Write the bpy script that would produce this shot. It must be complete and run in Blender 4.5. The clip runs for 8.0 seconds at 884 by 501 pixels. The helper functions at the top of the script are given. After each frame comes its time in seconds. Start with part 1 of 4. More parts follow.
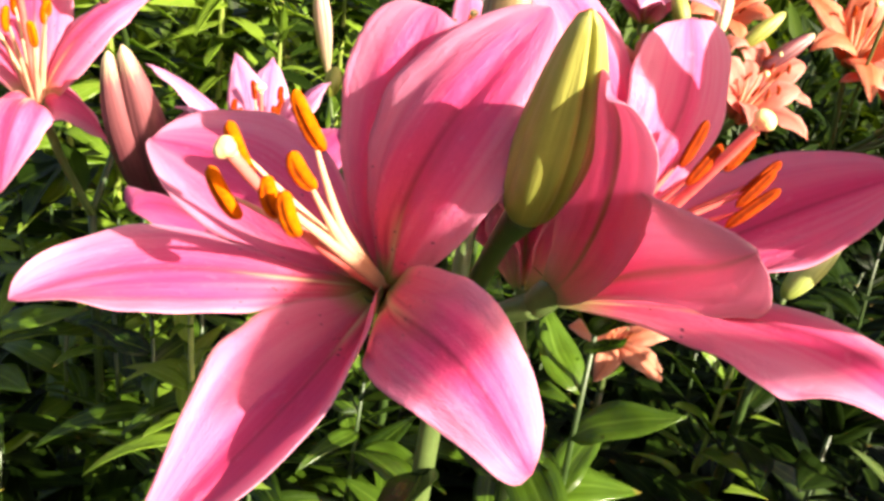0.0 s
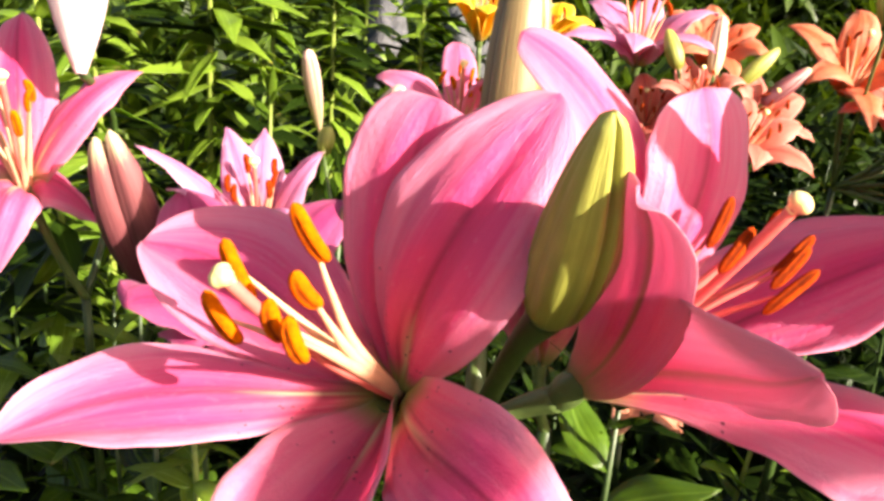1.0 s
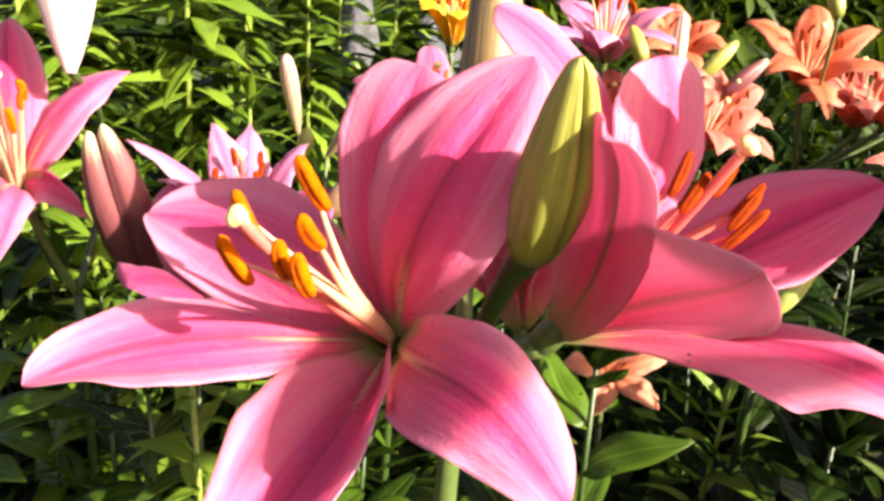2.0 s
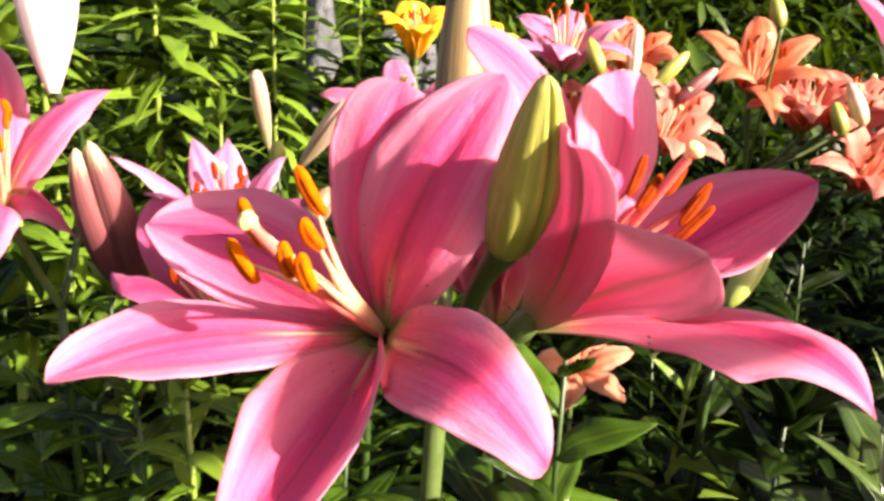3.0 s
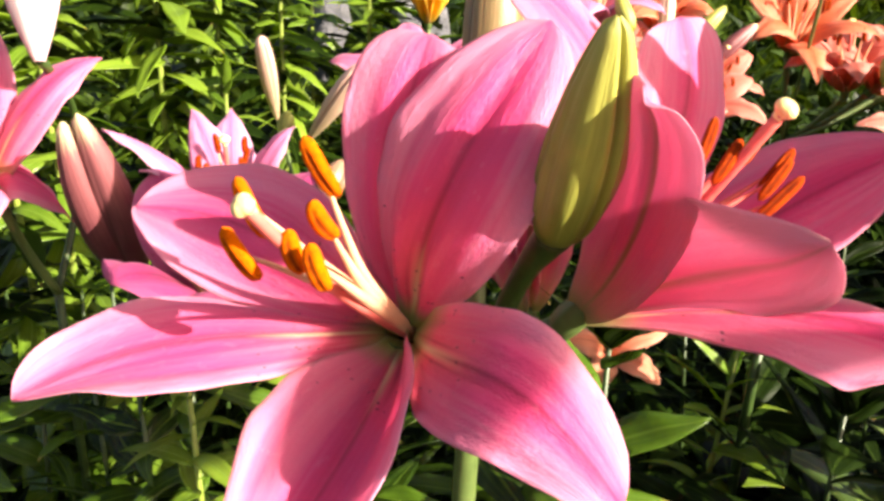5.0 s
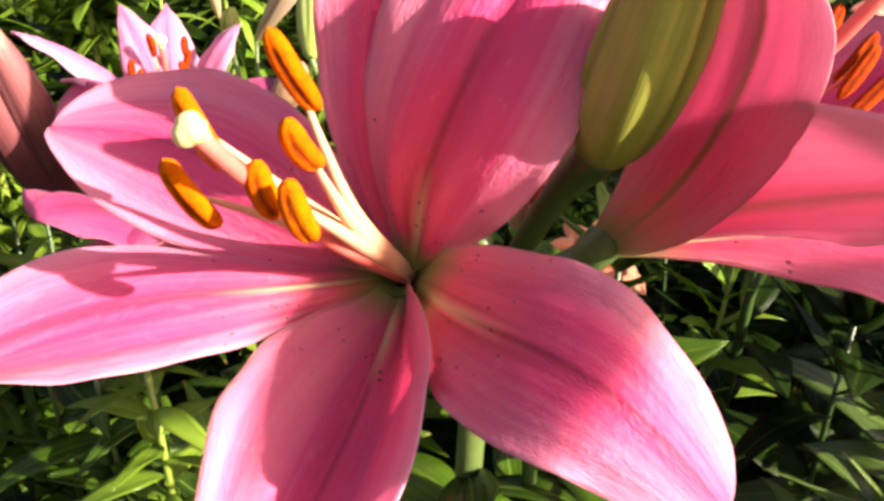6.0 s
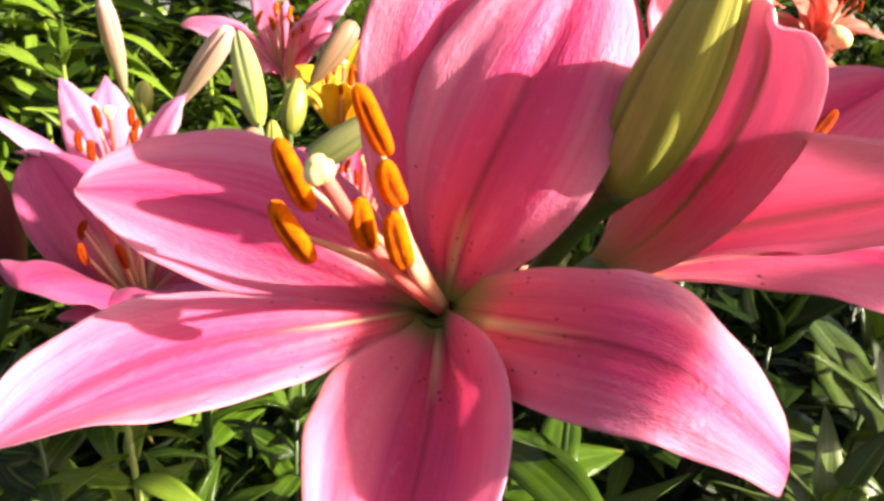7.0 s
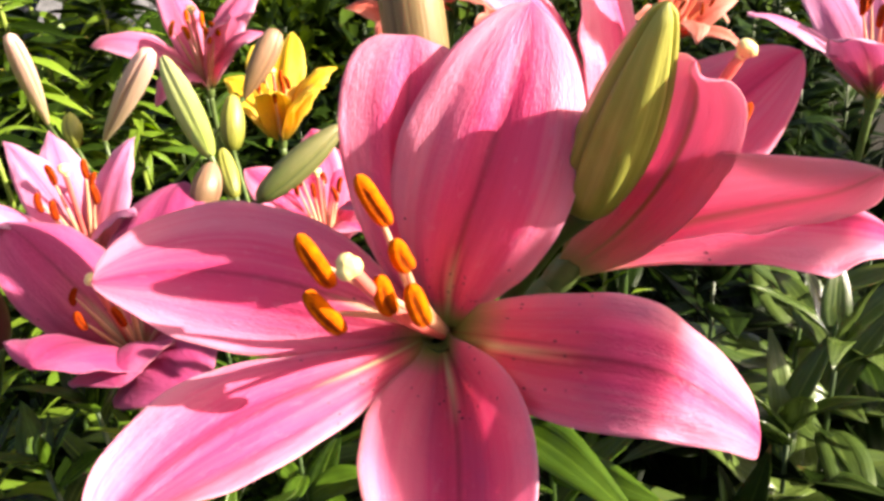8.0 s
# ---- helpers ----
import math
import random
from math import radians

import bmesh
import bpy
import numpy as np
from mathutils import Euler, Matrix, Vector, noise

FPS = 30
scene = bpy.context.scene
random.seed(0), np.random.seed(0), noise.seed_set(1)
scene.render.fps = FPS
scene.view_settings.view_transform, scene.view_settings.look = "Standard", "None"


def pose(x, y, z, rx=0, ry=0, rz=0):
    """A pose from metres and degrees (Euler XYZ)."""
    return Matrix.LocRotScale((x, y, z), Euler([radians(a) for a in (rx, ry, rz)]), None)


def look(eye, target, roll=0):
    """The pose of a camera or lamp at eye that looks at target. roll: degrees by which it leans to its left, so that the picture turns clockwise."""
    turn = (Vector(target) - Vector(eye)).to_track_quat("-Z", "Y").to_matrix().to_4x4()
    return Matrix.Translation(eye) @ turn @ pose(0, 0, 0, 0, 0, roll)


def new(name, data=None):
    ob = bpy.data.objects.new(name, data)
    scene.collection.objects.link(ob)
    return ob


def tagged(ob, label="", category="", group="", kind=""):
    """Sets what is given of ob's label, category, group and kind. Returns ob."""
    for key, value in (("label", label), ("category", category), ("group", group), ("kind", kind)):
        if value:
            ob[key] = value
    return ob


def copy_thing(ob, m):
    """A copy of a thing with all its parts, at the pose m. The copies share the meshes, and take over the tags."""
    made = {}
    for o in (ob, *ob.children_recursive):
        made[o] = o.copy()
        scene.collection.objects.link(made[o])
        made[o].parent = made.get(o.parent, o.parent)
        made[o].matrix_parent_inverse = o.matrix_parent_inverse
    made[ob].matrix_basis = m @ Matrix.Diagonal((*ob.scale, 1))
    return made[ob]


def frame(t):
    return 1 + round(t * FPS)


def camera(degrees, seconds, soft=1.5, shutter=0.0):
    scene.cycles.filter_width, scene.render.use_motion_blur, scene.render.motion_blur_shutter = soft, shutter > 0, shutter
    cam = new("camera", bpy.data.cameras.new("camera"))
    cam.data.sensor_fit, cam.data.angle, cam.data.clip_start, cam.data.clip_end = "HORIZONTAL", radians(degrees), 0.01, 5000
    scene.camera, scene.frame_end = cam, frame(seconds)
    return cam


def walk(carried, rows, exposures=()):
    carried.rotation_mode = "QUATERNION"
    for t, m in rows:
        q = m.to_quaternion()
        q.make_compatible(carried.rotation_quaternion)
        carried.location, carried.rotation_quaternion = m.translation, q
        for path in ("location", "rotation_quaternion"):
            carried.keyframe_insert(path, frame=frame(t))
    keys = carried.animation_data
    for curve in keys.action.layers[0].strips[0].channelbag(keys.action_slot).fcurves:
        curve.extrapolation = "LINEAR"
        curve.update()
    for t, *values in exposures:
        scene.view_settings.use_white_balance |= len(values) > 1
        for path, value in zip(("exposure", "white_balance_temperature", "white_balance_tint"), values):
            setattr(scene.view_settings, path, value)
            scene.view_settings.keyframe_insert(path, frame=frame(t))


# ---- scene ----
cam = camera(59.72, 8.0, 3.1)
PATH = [
    (0.0, (0.00665, -0.00259, 0.86614), (0.03739, 0.93026, 0.50721), 8.58),
    (0.5, (0.02441, 0.00564, 0.87315), (0.03260, 0.95192, 0.54990), 4.98),
    (1.0, (0.00153, 0.01511, 0.87604), (0.02997, 0.96335, 0.55978), 5.15),
    (1.5, (-0.00429, 0.00671, 0.86828), (0.02671, 0.95944, 0.56604), 5.24),
    (1.7, (-0.00123, 0.00326, 0.86669), (0.04059, 0.95658, 0.56762), 4.58),
    (2.8, (-0.00484, -0.02979, 0.86709), (0.08848, 0.92358, 0.58007), 3.97),
    (3.0, (-0.00779, -0.02686, 0.86950), (0.09567, 0.92714, 0.58810), 3.31),
    (3.5, (-0.01304, -0.00857, 0.87256), (0.08006, 0.94499, 0.58609), 2.58),
    (4.0, (-0.01311, -0.00688, 0.86252), (0.06844, 0.94967, 0.58260), 3.67),
    (4.5, (-0.00652, 0.00577, 0.86083), (0.05889, 0.95345, 0.54840), 2.78),
    (4.7, (-0.00610, 0.00645, 0.86309), (0.05453, 0.95277, 0.54561), 2.34),
    (5.8, (-0.02671, 0.03127, 0.86169), (0.16500, 0.93904, 0.48858), 3.28),
    (6.0, (-0.01664, 0.04596, 0.85442), (0.12755, 0.93468, 0.41923), 1.71),
    (6.5, (-0.02720, 0.02871, 0.86249), (0.15004, 0.94457, 0.50225), 4.06),
    (7.0, (-0.05102, 0.03596, 0.85341), (0.24767, 0.92391, 0.50367), 2.03),
    (7.5, (-0.07281, 0.03814, 0.86047), (0.32528, 0.86093, 0.45485), -4.54),
    (8.0, (-0.06678, 0.02859, 0.87989), (0.29791, 0.86444, 0.46957), -5.55),
]
walk(cam, [(t, look(eye, target, roll)) for t, eye, target, roll in PATH], [(0.0, 1.85, 7400, 10), (8.0, 1.85, 7400, 10)])

# ---- world, sun ----
SUN_TO = Vector((0.7147, -0.5386, 0.4462)).normalized()
world = bpy.data.worlds.new("sky")
scene.world = world
world.use_nodes = True
wn = world.node_tree.nodes
sky = wn.new("ShaderNodeTexSky")
sky.sky_type, sky.sun_disc = "NISHITA", False
sky.dust_density, sky.ozone_density = 4.0, 0.4
sky.sun_elevation = math.asin(SUN_TO.z)
sky.sun_rotation = math.atan2(SUN_TO.x, SUN_TO.y)
world.node_tree.links.new(sky.outputs[0], wn["Background"].inputs[0])
wn["Background"].inputs[1].default_value = 0.062
sun = new("sun", bpy.data.lights.new("sun", "SUN"))
sun.data.energy, sun.data.angle, sun.data.color = 5.0, radians(0.5), (1.0, 0.95, 0.87)
sun.matrix_world = look(SUN_TO * 5, (0, 0, 0))


# ---- materials ----
def base_material(name):
    m = bpy.data.materials.new(name)
    m.use_nodes = True
    nt = m.node_tree
    return m, nt, nt.nodes["Principled BSDF"], nt.nodes["Material Output"]


def node(nt, kind, **inputs):
    n = nt.nodes.new("ShaderNode" + kind)
    for k, v in inputs.items():
        n.inputs[k.replace("_", " ")].default_value = v
    return n


def math_node(nt, op, a, b=None, c=None, clamp=False):
    n = nt.nodes.new("ShaderNodeMath")
    n.operation, n.use_clamp = op, clamp
    for i, v in enumerate((a, b, c)):
        if v is None:
            continue
        if isinstance(v, (int, float)):
            n.inputs[i].default_value = v
        else:
            nt.links.new(v, n.inputs[i])
    return n.outputs[0]


def ramp(nt, value, stops):
    n = nt.nodes.new("ShaderNodeValToRGB")
    el = n.color_ramp.elements
    while len(el) < len(stops):
        el.new(0.5)
    for e, (pos, col) in zip(el, stops):
        e.position, e.color = pos, (*col, 1)
    nt.links.new(value, n.inputs[0])
    return n.outputs[0]


def mix(nt, fac, a, b, mode="MIX"):
    n = nt.nodes.new("ShaderNodeMix")
    n.data_type, n.blend_type = "RGBA", mode
    for sock, v in ((n.inputs[0], fac), (n.inputs[6], a), (n.inputs[7], b)):
        if isinstance(v, (int, float)):
            sock.default_value = v
        elif isinstance(v, tuple):
            sock.default_value = (*v, 1)
        else:
            nt.links.new(v, sock)
    return n.outputs[2]


def noise_at(nt, vector, scale, detail=3.0, rough=0.55, stretch=(1, 1, 1)):
    mp = nt.nodes.new("ShaderNodeMapping")
    mp.inputs["Scale"].default_value = stretch
    nt.links.new(vector, mp.inputs["Vector"])
    n = node(nt, "TexNoise", Scale=scale, Detail=detail, Roughness=rough)
    nt.links.new(mp.outputs[0], n.inputs["Vector"])
    return n.outputs["Fac"]


def bump_to(nt, height, bsdf, strength, distance):
    b = node(nt, "Bump", Strength=strength, Distance=distance)
    nt.links.new(height, b.inputs["Height"])
    nt.links.new(b.outputs[0], bsdf.inputs["Normal"])
    return b.outputs[0]


def thin(nt, bsdf, out, colour, share, normal=None):
    """Lets light through a thin petal or leaf."""
    tr = nt.nodes.new("ShaderNodeBsdfTranslucent")
    nt.links.new(colour, tr.inputs[0])
    if normal is not None:
        nt.links.new(normal, tr.inputs["Normal"])
    mx = nt.nodes.new("ShaderNodeMixShader")
    mx.inputs[0].default_value = share
    nt.links.new(bsdf.outputs[0], mx.inputs[1])
    nt.links.new(tr.outputs[0], mx.inputs[2])
    nt.links.new(mx.outputs[0], out.inputs["Surface"])


def petal_material(name, pale, full, vein, throat, heart, spots=(0.10, 0.01, 0.02), spot_amount=0.5, through_gain=1.0, rough=0.42, glow=(0.80, 0.17, 0.10), back=None):
    m, nt, p, out = base_material(name)
    uv = nt.nodes.new("ShaderNodeTexCoord").outputs["UV"]
    sep = nt.nodes.new("ShaderNodeSeparateXYZ")
    nt.links.new(uv, sep.inputs[0])
    v, u = sep.outputs[0], sep.outputs[1]
    side = math_node(nt, "ABSOLUTE", math_node(nt, "MULTIPLY_ADD", v, 2.0, -1.0))
    info = nt.nodes.new("ShaderNodeObjectInfo").outputs["Random"]
    shifted = nt.nodes.new("ShaderNodeVectorMath")
    shifted.operation = "ADD"
    nt.links.new(uv, shifted.inputs[0])
    off = nt.nodes.new("ShaderNodeCombineXYZ")
    nt.links.new(math_node(nt, "MULTIPLY", info, 7.0), off.inputs[0])
    nt.links.new(math_node(nt, "MULTIPLY", info, 3.0), off.inputs[1])
    nt.links.new(off.outputs[0], shifted.inputs[1])
    fibre = noise_at(nt, shifted.outputs[0], 1.0, 2.5, 0.55, (24, 0.8, 1))
    broad = noise_at(nt, shifted.outputs[0], 1.0, 3.0, 0.55, (5, 0.9, 1))
    blotch = noise_at(nt, shifted.outputs[0], 1.0, 4.0, 0.6, (14, 16, 1))
    # richer towards the midrib, paler towards the margins, streaked along the veins
    rich = math_node(nt, "SUBTRACT", 1.10, math_node(nt, "MULTIPLY", side, 0.60))
    # pale tips, partly their own colour, partly sun glare put into it
    rich = math_node(nt, "SUBTRACT", rich, math_node(nt, "MULTIPLY", math_node(nt, "POWER", u, 2.2), 0.24))
    rich = math_node(nt, "ADD", rich, math_node(nt, "MULTIPLY_ADD", fibre, 0.55, -0.275))
    rich = math_node(nt, "ADD", rich, math_node(nt, "MULTIPLY_ADD", broad, 0.9, -0.45))
    col = ramp(nt, math_node(nt, "MULTIPLY", rich, 0.62, clamp=True), ((0.0, pale), (0.55, full), (1.0, vein)))
    col = mix(nt, math_node(nt, "MULTIPLY", math_node(nt, "GREATER_THAN", blotch, 0.62), 0.12), col, pale)
    # the midrib line
    rib = math_node(nt, "MULTIPLY", math_node(nt, "SUBTRACT", 1.0, math_node(nt, "MULTIPLY", side, 17.0), clamp=True), 0.85, clamp=True)
    rib = math_node(nt, "MULTIPLY", rib, math_node(nt, "SUBTRACT", 1.25, u, clamp=True))
    col = mix(nt, rib, col, tuple(c * 0.55 for c in vein))
    if back is None:
        # a warm flush low on the petal, a pale nectar furrow along the midrib, greenish at the very base
        reach = math_node(nt, "ADD", u, math_node(nt, "MULTIPLY_ADD", fibre, 0.30, -0.15))
        flush = math_node(nt, "MULTIPLY", math_node(nt, "SUBTRACT", 0.54, reach), 2.4, clamp=True)
        flush = math_node(nt, "MULTIPLY", flush, math_node(nt, "SUBTRACT", 1.0, math_node(nt, "MULTIPLY", side, 0.8)))
        col = mix(nt, math_node(nt, "MULTIPLY", flush, 0.42), col, glow)
        furrow = math_node(nt, "MULTIPLY", math_node(nt, "SUBTRACT", 0.38, reach), 5.0, clamp=True)
        furrow = math_node(nt, "MULTIPLY", furrow, math_node(nt, "SUBTRACT", 1.0, math_node(nt, "MULTIPLY", side, 8.0), clamp=True))
        col = mix(nt, furrow, col, throat)
        col = mix(nt, math_node(nt, "MULTIPLY", math_node(nt, "SUBTRACT", 0.15, u), 9.0, clamp=True), col, heart)
    else:
        # outside of the petal: creamy pink upwards, its sunlit top put into the colour, a broad greenish rib from the
        # base towards the tip
        sunlit_top = math_node(nt, "MULTIPLY", math_node(nt, "ADD", math_node(nt, "SUBTRACT", u, 0.35), math_node(nt, "MULTIPLY_ADD", broad, 0.8, -0.4)), 1.3, clamp=True)
        col = mix(nt, math_node(nt, "MULTIPLY", sunlit_top, 0.75), col, (0.89, 0.48, 0.54))
        rib2 = math_node(nt, "SUBTRACT", 1.25, math_node(nt, "MULTIPLY", side, 12.0), clamp=True)
        col = mix(nt, math_node(nt, "MULTIPLY", rib2, math_node(nt, "SUBTRACT", 1.15, math_node(nt, "MULTIPLY", u, 0.75), clamp=True)), col, back)
        reach = math_node(nt, "ADD", u, math_node(nt, "MULTIPLY_ADD", fibre, 0.30, -0.15))
        col = mix(nt, math_node(nt, "MULTIPLY", math_node(nt, "SUBTRACT", 0.34, reach), 2.8, clamp=True), col, throat)
        col = mix(nt, math_node(nt, "MULTIPLY", math_node(nt, "SUBTRACT", 0.10, u), 10.0, clamp=True), col, heart)
    if back is None:
        # dark red lines on both sides of the furrow
        line = math_node(nt, "ABSOLUTE", math_node(nt, "SUBTRACT", side, math_node(nt, "MULTIPLY_ADD", u, -0.20, 0.20)))
        line = math_node(nt, "SUBTRACT", 1.0, math_node(nt, "MULTIPLY", line, 22.0), clamp=True)
        line = math_node(nt, "MULTIPLY", line, math_node(nt, "MULTIPLY", math_node(nt, "SUBTRACT", 0.46, reach), 4.0, clamp=True))
        col = mix(nt, math_node(nt, "MULTIPLY", line, 0.45), col, (0.36, 0.03, 0.03))
    # small dark freckles low on the petal
    vor = node(nt, "TexVoronoi", Scale=1.0)
    mp = nt.nodes.new("ShaderNodeMapping")
    mp.inputs["Scale"].default_value = (16, 34, 1)
    nt.links.new(shifted.outputs[0], mp.inputs["Vector"])
    nt.links.new(mp.outputs[0], vor.inputs["Vector"])
    dot = math_node(nt, "MULTIPLY", math_node(nt, "SUBTRACT", 0.20, vor.outputs["Distance"]), 12.0, clamp=True)
    pick = math_node(nt, "GREATER_THAN", vor.outputs["Color"], 0.82 - spot_amount * 0.36)
    zone = math_node(nt, "MULTIPLY", math_node(nt, "GREATER_THAN", u, 0.13), math_node(nt, "LESS_THAN", u, 0.42))
    dot = math_node(nt, "MULTIPLY", math_node(nt, "MULTIPLY", dot, pick), zone)
    col = mix(nt, math_node(nt, "MULTIPLY", dot, 0.85), col, spots)
    # bruised brown margin here and there
    rim = math_node(nt, "MULTIPLY", math_node(nt, "SUBTRACT", side, 0.955), 30.0, clamp=True)
    rim = math_node(nt, "MULTIPLY", rim, math_node(nt, "MULTIPLY", math_node(nt, "SUBTRACT", broad, 0.52), 6.0, clamp=True))
    col = mix(nt, math_node(nt, "MULTIPLY", rim, 0.5), col, (0.45, 0.20, 0.08))
    # thin light edge: rim light mixed into the petal colour
    pale_rim = math_node(nt, "MULTIPLY", math_node(nt, "SUBTRACT", side, 0.90), 10.0, clamp=True)
    col = mix(nt, math_node(nt, "MULTIPLY", pale_rim, 0.13), col, mix(nt, 0.5, pale, (0.95, 0.80, 0.72)))
    nt.links.new(col, p.inputs["Base Color"])
    p.inputs["Roughness"].default_value = rough
    p.inputs["Specular IOR Level"].default_value = 0.46
    p.inputs["Sheen Weight"].default_value = 0.08
    p.inputs["Sheen Roughness"].default_value = 0.4
    crepe = noise_at(nt, shifted.outputs[0], 1.0, 3.0, 0.65, (26, 22, 1))
    fine = noise_at(nt, shifted.outputs[0], 1.0, 2.0, 0.6, (95, 60, 1))
    relief = math_node(nt, "ADD", math_node(nt, "MULTIPLY", fibre, 0.45), math_node(nt, "MULTIPLY_ADD", blotch, 0.5, math_node(nt, "MULTIPLY_ADD", crepe, 0.7, math_node(nt, "MULTIPLY", fine, 0.45))))
    nrm = bump_to(nt, relief, p, 0.8, 0.0007)
    thr = mix(nt, 0.10 * through_gain, col, (1.0, 0.80, 0.92))
    thin(nt, p, out, thr, 0.45, nrm)
    return m


def leaf_material(name, dark, light, rib, share=0.3, rough=0.25, gloss=0.4):
    m, nt, p, out = base_material(name)
    tc = nt.nodes.new("ShaderNodeTexCoord")
    uv = tc.outputs["UV"]
    sep = nt.nodes.new("ShaderNodeSeparateXYZ")
    nt.links.new(uv, sep.inputs[0])
    side = math_node(nt, "ABSOLUTE", math_node(nt, "MULTIPLY_ADD", sep.outputs[0], 2.0, -1.0))
    info = nt.nodes.new("ShaderNodeObjectInfo").outputs["Random"]
    isl = nt.nodes.new("ShaderNodeNewGeometry").outputs["Random Per Island"]
    rnd = math_node(nt, "FRACT", math_node(nt, "ADD", info, isl))
    veins = noise_at(nt, uv, 1.0, 2.0, 0.5, (26, 0.8, 1))
    patch = noise_at(nt, tc.outputs["Object"], 5.0, 3.0)
    f = math_node(nt, "ADD", math_node(nt, "MULTIPLY", rnd, 0.75), math_node(nt, "MULTIPLY_ADD", veins, 0.5, -0.2))
    f = math_node(nt, "ADD", f, math_node(nt, "MULTIPLY_ADD", patch, 0.5, -0.25), clamp=True)
    col = mix(nt, f, dark, light)
    line = math_node(nt, "SUBTRACT", 1.0, math_node(nt, "MULTIPLY", side, 9.0), clamp=True)
    col = mix(nt, math_node(nt, "MULTIPLY", line, 0.6), col, rib)
    tip = math_node(nt, "MULTIPLY", math_node(nt, "SUBTRACT", sep.outputs[1], 0.93), 10.0, clamp=True)
    col = mix(nt, math_node(nt, "MULTIPLY", tip, math_node(nt, "GREATER_THAN", rnd, 0.75)), col, (0.35, 0.22, 0.06))
    nt.links.new(col, p.inputs["Base Color"])
    p.inputs["Roughness"].default_value = rough
    p.inputs["Specular IOR Level"].default_value = gloss
    nrm = bump_to(nt, veins, p, 0.5, 0.0008)
    thr = mix(nt, 1.0, col, (2.0, 1.8, 0.7), "MULTIPLY")
    thin(nt, p, out, thr, share, nrm)
    return m


def bud_material(name, low, high, seam, through_share=0.12, rough=0.4, streaks=0.7, start=0.0, tip=None):
    m, nt, p, out = base_material(name)
    uv = nt.nodes.new("ShaderNodeTexCoord").outputs["UV"]
    sep = nt.nodes.new("ShaderNodeSeparateXYZ")
    nt.links.new(uv, sep.inputs[0])
    streak = noise_at(nt, uv, 1.0, 4.0, 0.6, (46, 2.0, 1))
    soft = noise_at(nt, uv, 1.0, 3.0, 0.5, (6, 5, 1))
    f = math_node(nt, "ADD", math_node(nt, "MULTIPLY", math_node(nt, "SUBTRACT", sep.outputs[1], start), 1.0 / (1.0 - start)), math_node(nt, "MULTIPLY_ADD", streak, streaks, -0.5 * streaks))
    f = math_node(nt, "ADD", f, math_node(nt, "MULTIPLY_ADD", soft, 0.6, -0.3), clamp=True)
    col = mix(nt, f, low, high)
    if tip is not None:
        at_tip = math_node(nt, "ADD", math_node(nt, "SUBTRACT", sep.outputs[1], 0.86), math_node(nt, "MULTIPLY_ADD", streak, 0.3, -0.15))
        col = mix(nt, math_node(nt, "MULTIPLY", at_tip, 6.0, clamp=True), col, tip)
    ang = math_node(nt, "FRACT", math_node(nt, "MULTIPLY", sep.outputs[0], 3.0))
    groove = math_node(nt, "SUBTRACT", 0.5, math_node(nt, "ABSOLUTE", math_node(nt, "SUBTRACT", ang, 0.5)))
    groove = math_node(nt, "SUBTRACT", 1.0, math_node(nt, "MULTIPLY", groove, 14.0), clamp=True)
    col = mix(nt, math_node(nt, "MULTIPLY", groove, 0.65), col, seam)
    nt.links.new(col, p.inputs["Base Color"])
    p.inputs["Roughness"].default_value = rough
    nrm = bump_to(nt, streak, p, 0.5, 0.0006)
    thin(nt, p, out, col, through_share, nrm)
    return m


def anther_material(name, low, high, slit_shade):
    """Powdery pollen, the shade inside the slits of the sac painted brown."""
    m, nt, p, out = base_material(name)
    tc = nt.nodes.new("ShaderNodeTexCoord")
    sep = nt.nodes.new("ShaderNodeSeparateXYZ")
    nt.links.new(tc.outputs["UV"], sep.inputs[0])
    grain, patch = noise_at(nt, tc.outputs["Object"], 2600, 3.0), noise_at(nt, tc.outputs["Object"], 420, 3.0)
    f = math_node(nt, "ADD", math_node(nt, "MULTIPLY_ADD", patch, 1.6, -0.5), math_node(nt, "MULTIPLY_ADD", grain, 0.8, -0.2), clamp=True)
    col = mix(nt, f, low, high)
    ang = math_node(nt, "FRACT", math_node(nt, "MULTIPLY", sep.outputs[0], 2.0))
    near = math_node(nt, "SUBTRACT", 0.5, math_node(nt, "ABSOLUTE", math_node(nt, "SUBTRACT", ang, 0.5)))
    near = math_node(nt, "ADD", near, math_node(nt, "MULTIPLY_ADD", patch, 0.16, -0.08))
    line = math_node(nt, "SUBTRACT", 1.3, math_node(nt, "MULTIPLY", near, 9.0), clamp=True)
    ends = math_node(nt, "MULTIPLY", math_node(nt, "MULTIPLY", math_node(nt, "SUBTRACT", sep.outputs[1], 0.08), 8.0, clamp=True), math_node(nt, "MULTIPLY", math_node(nt, "SUBTRACT", 0.92, sep.outputs[1]), 8.0, clamp=True))
    col = mix(nt, math_node(nt, "MULTIPLY", line, math_node(nt, "MULTIPLY", ends, 0.8)), col, slit_shade)
    nt.links.new(col, p.inputs["Base Color"])
    p.inputs["Roughness"].default_value = 0.9
    p.inputs["Specular IOR Level"].default_value = 0.1
    bump_to(nt, math_node(nt, "ADD", grain, patch), p, 0.8, 0.0003)
    return m


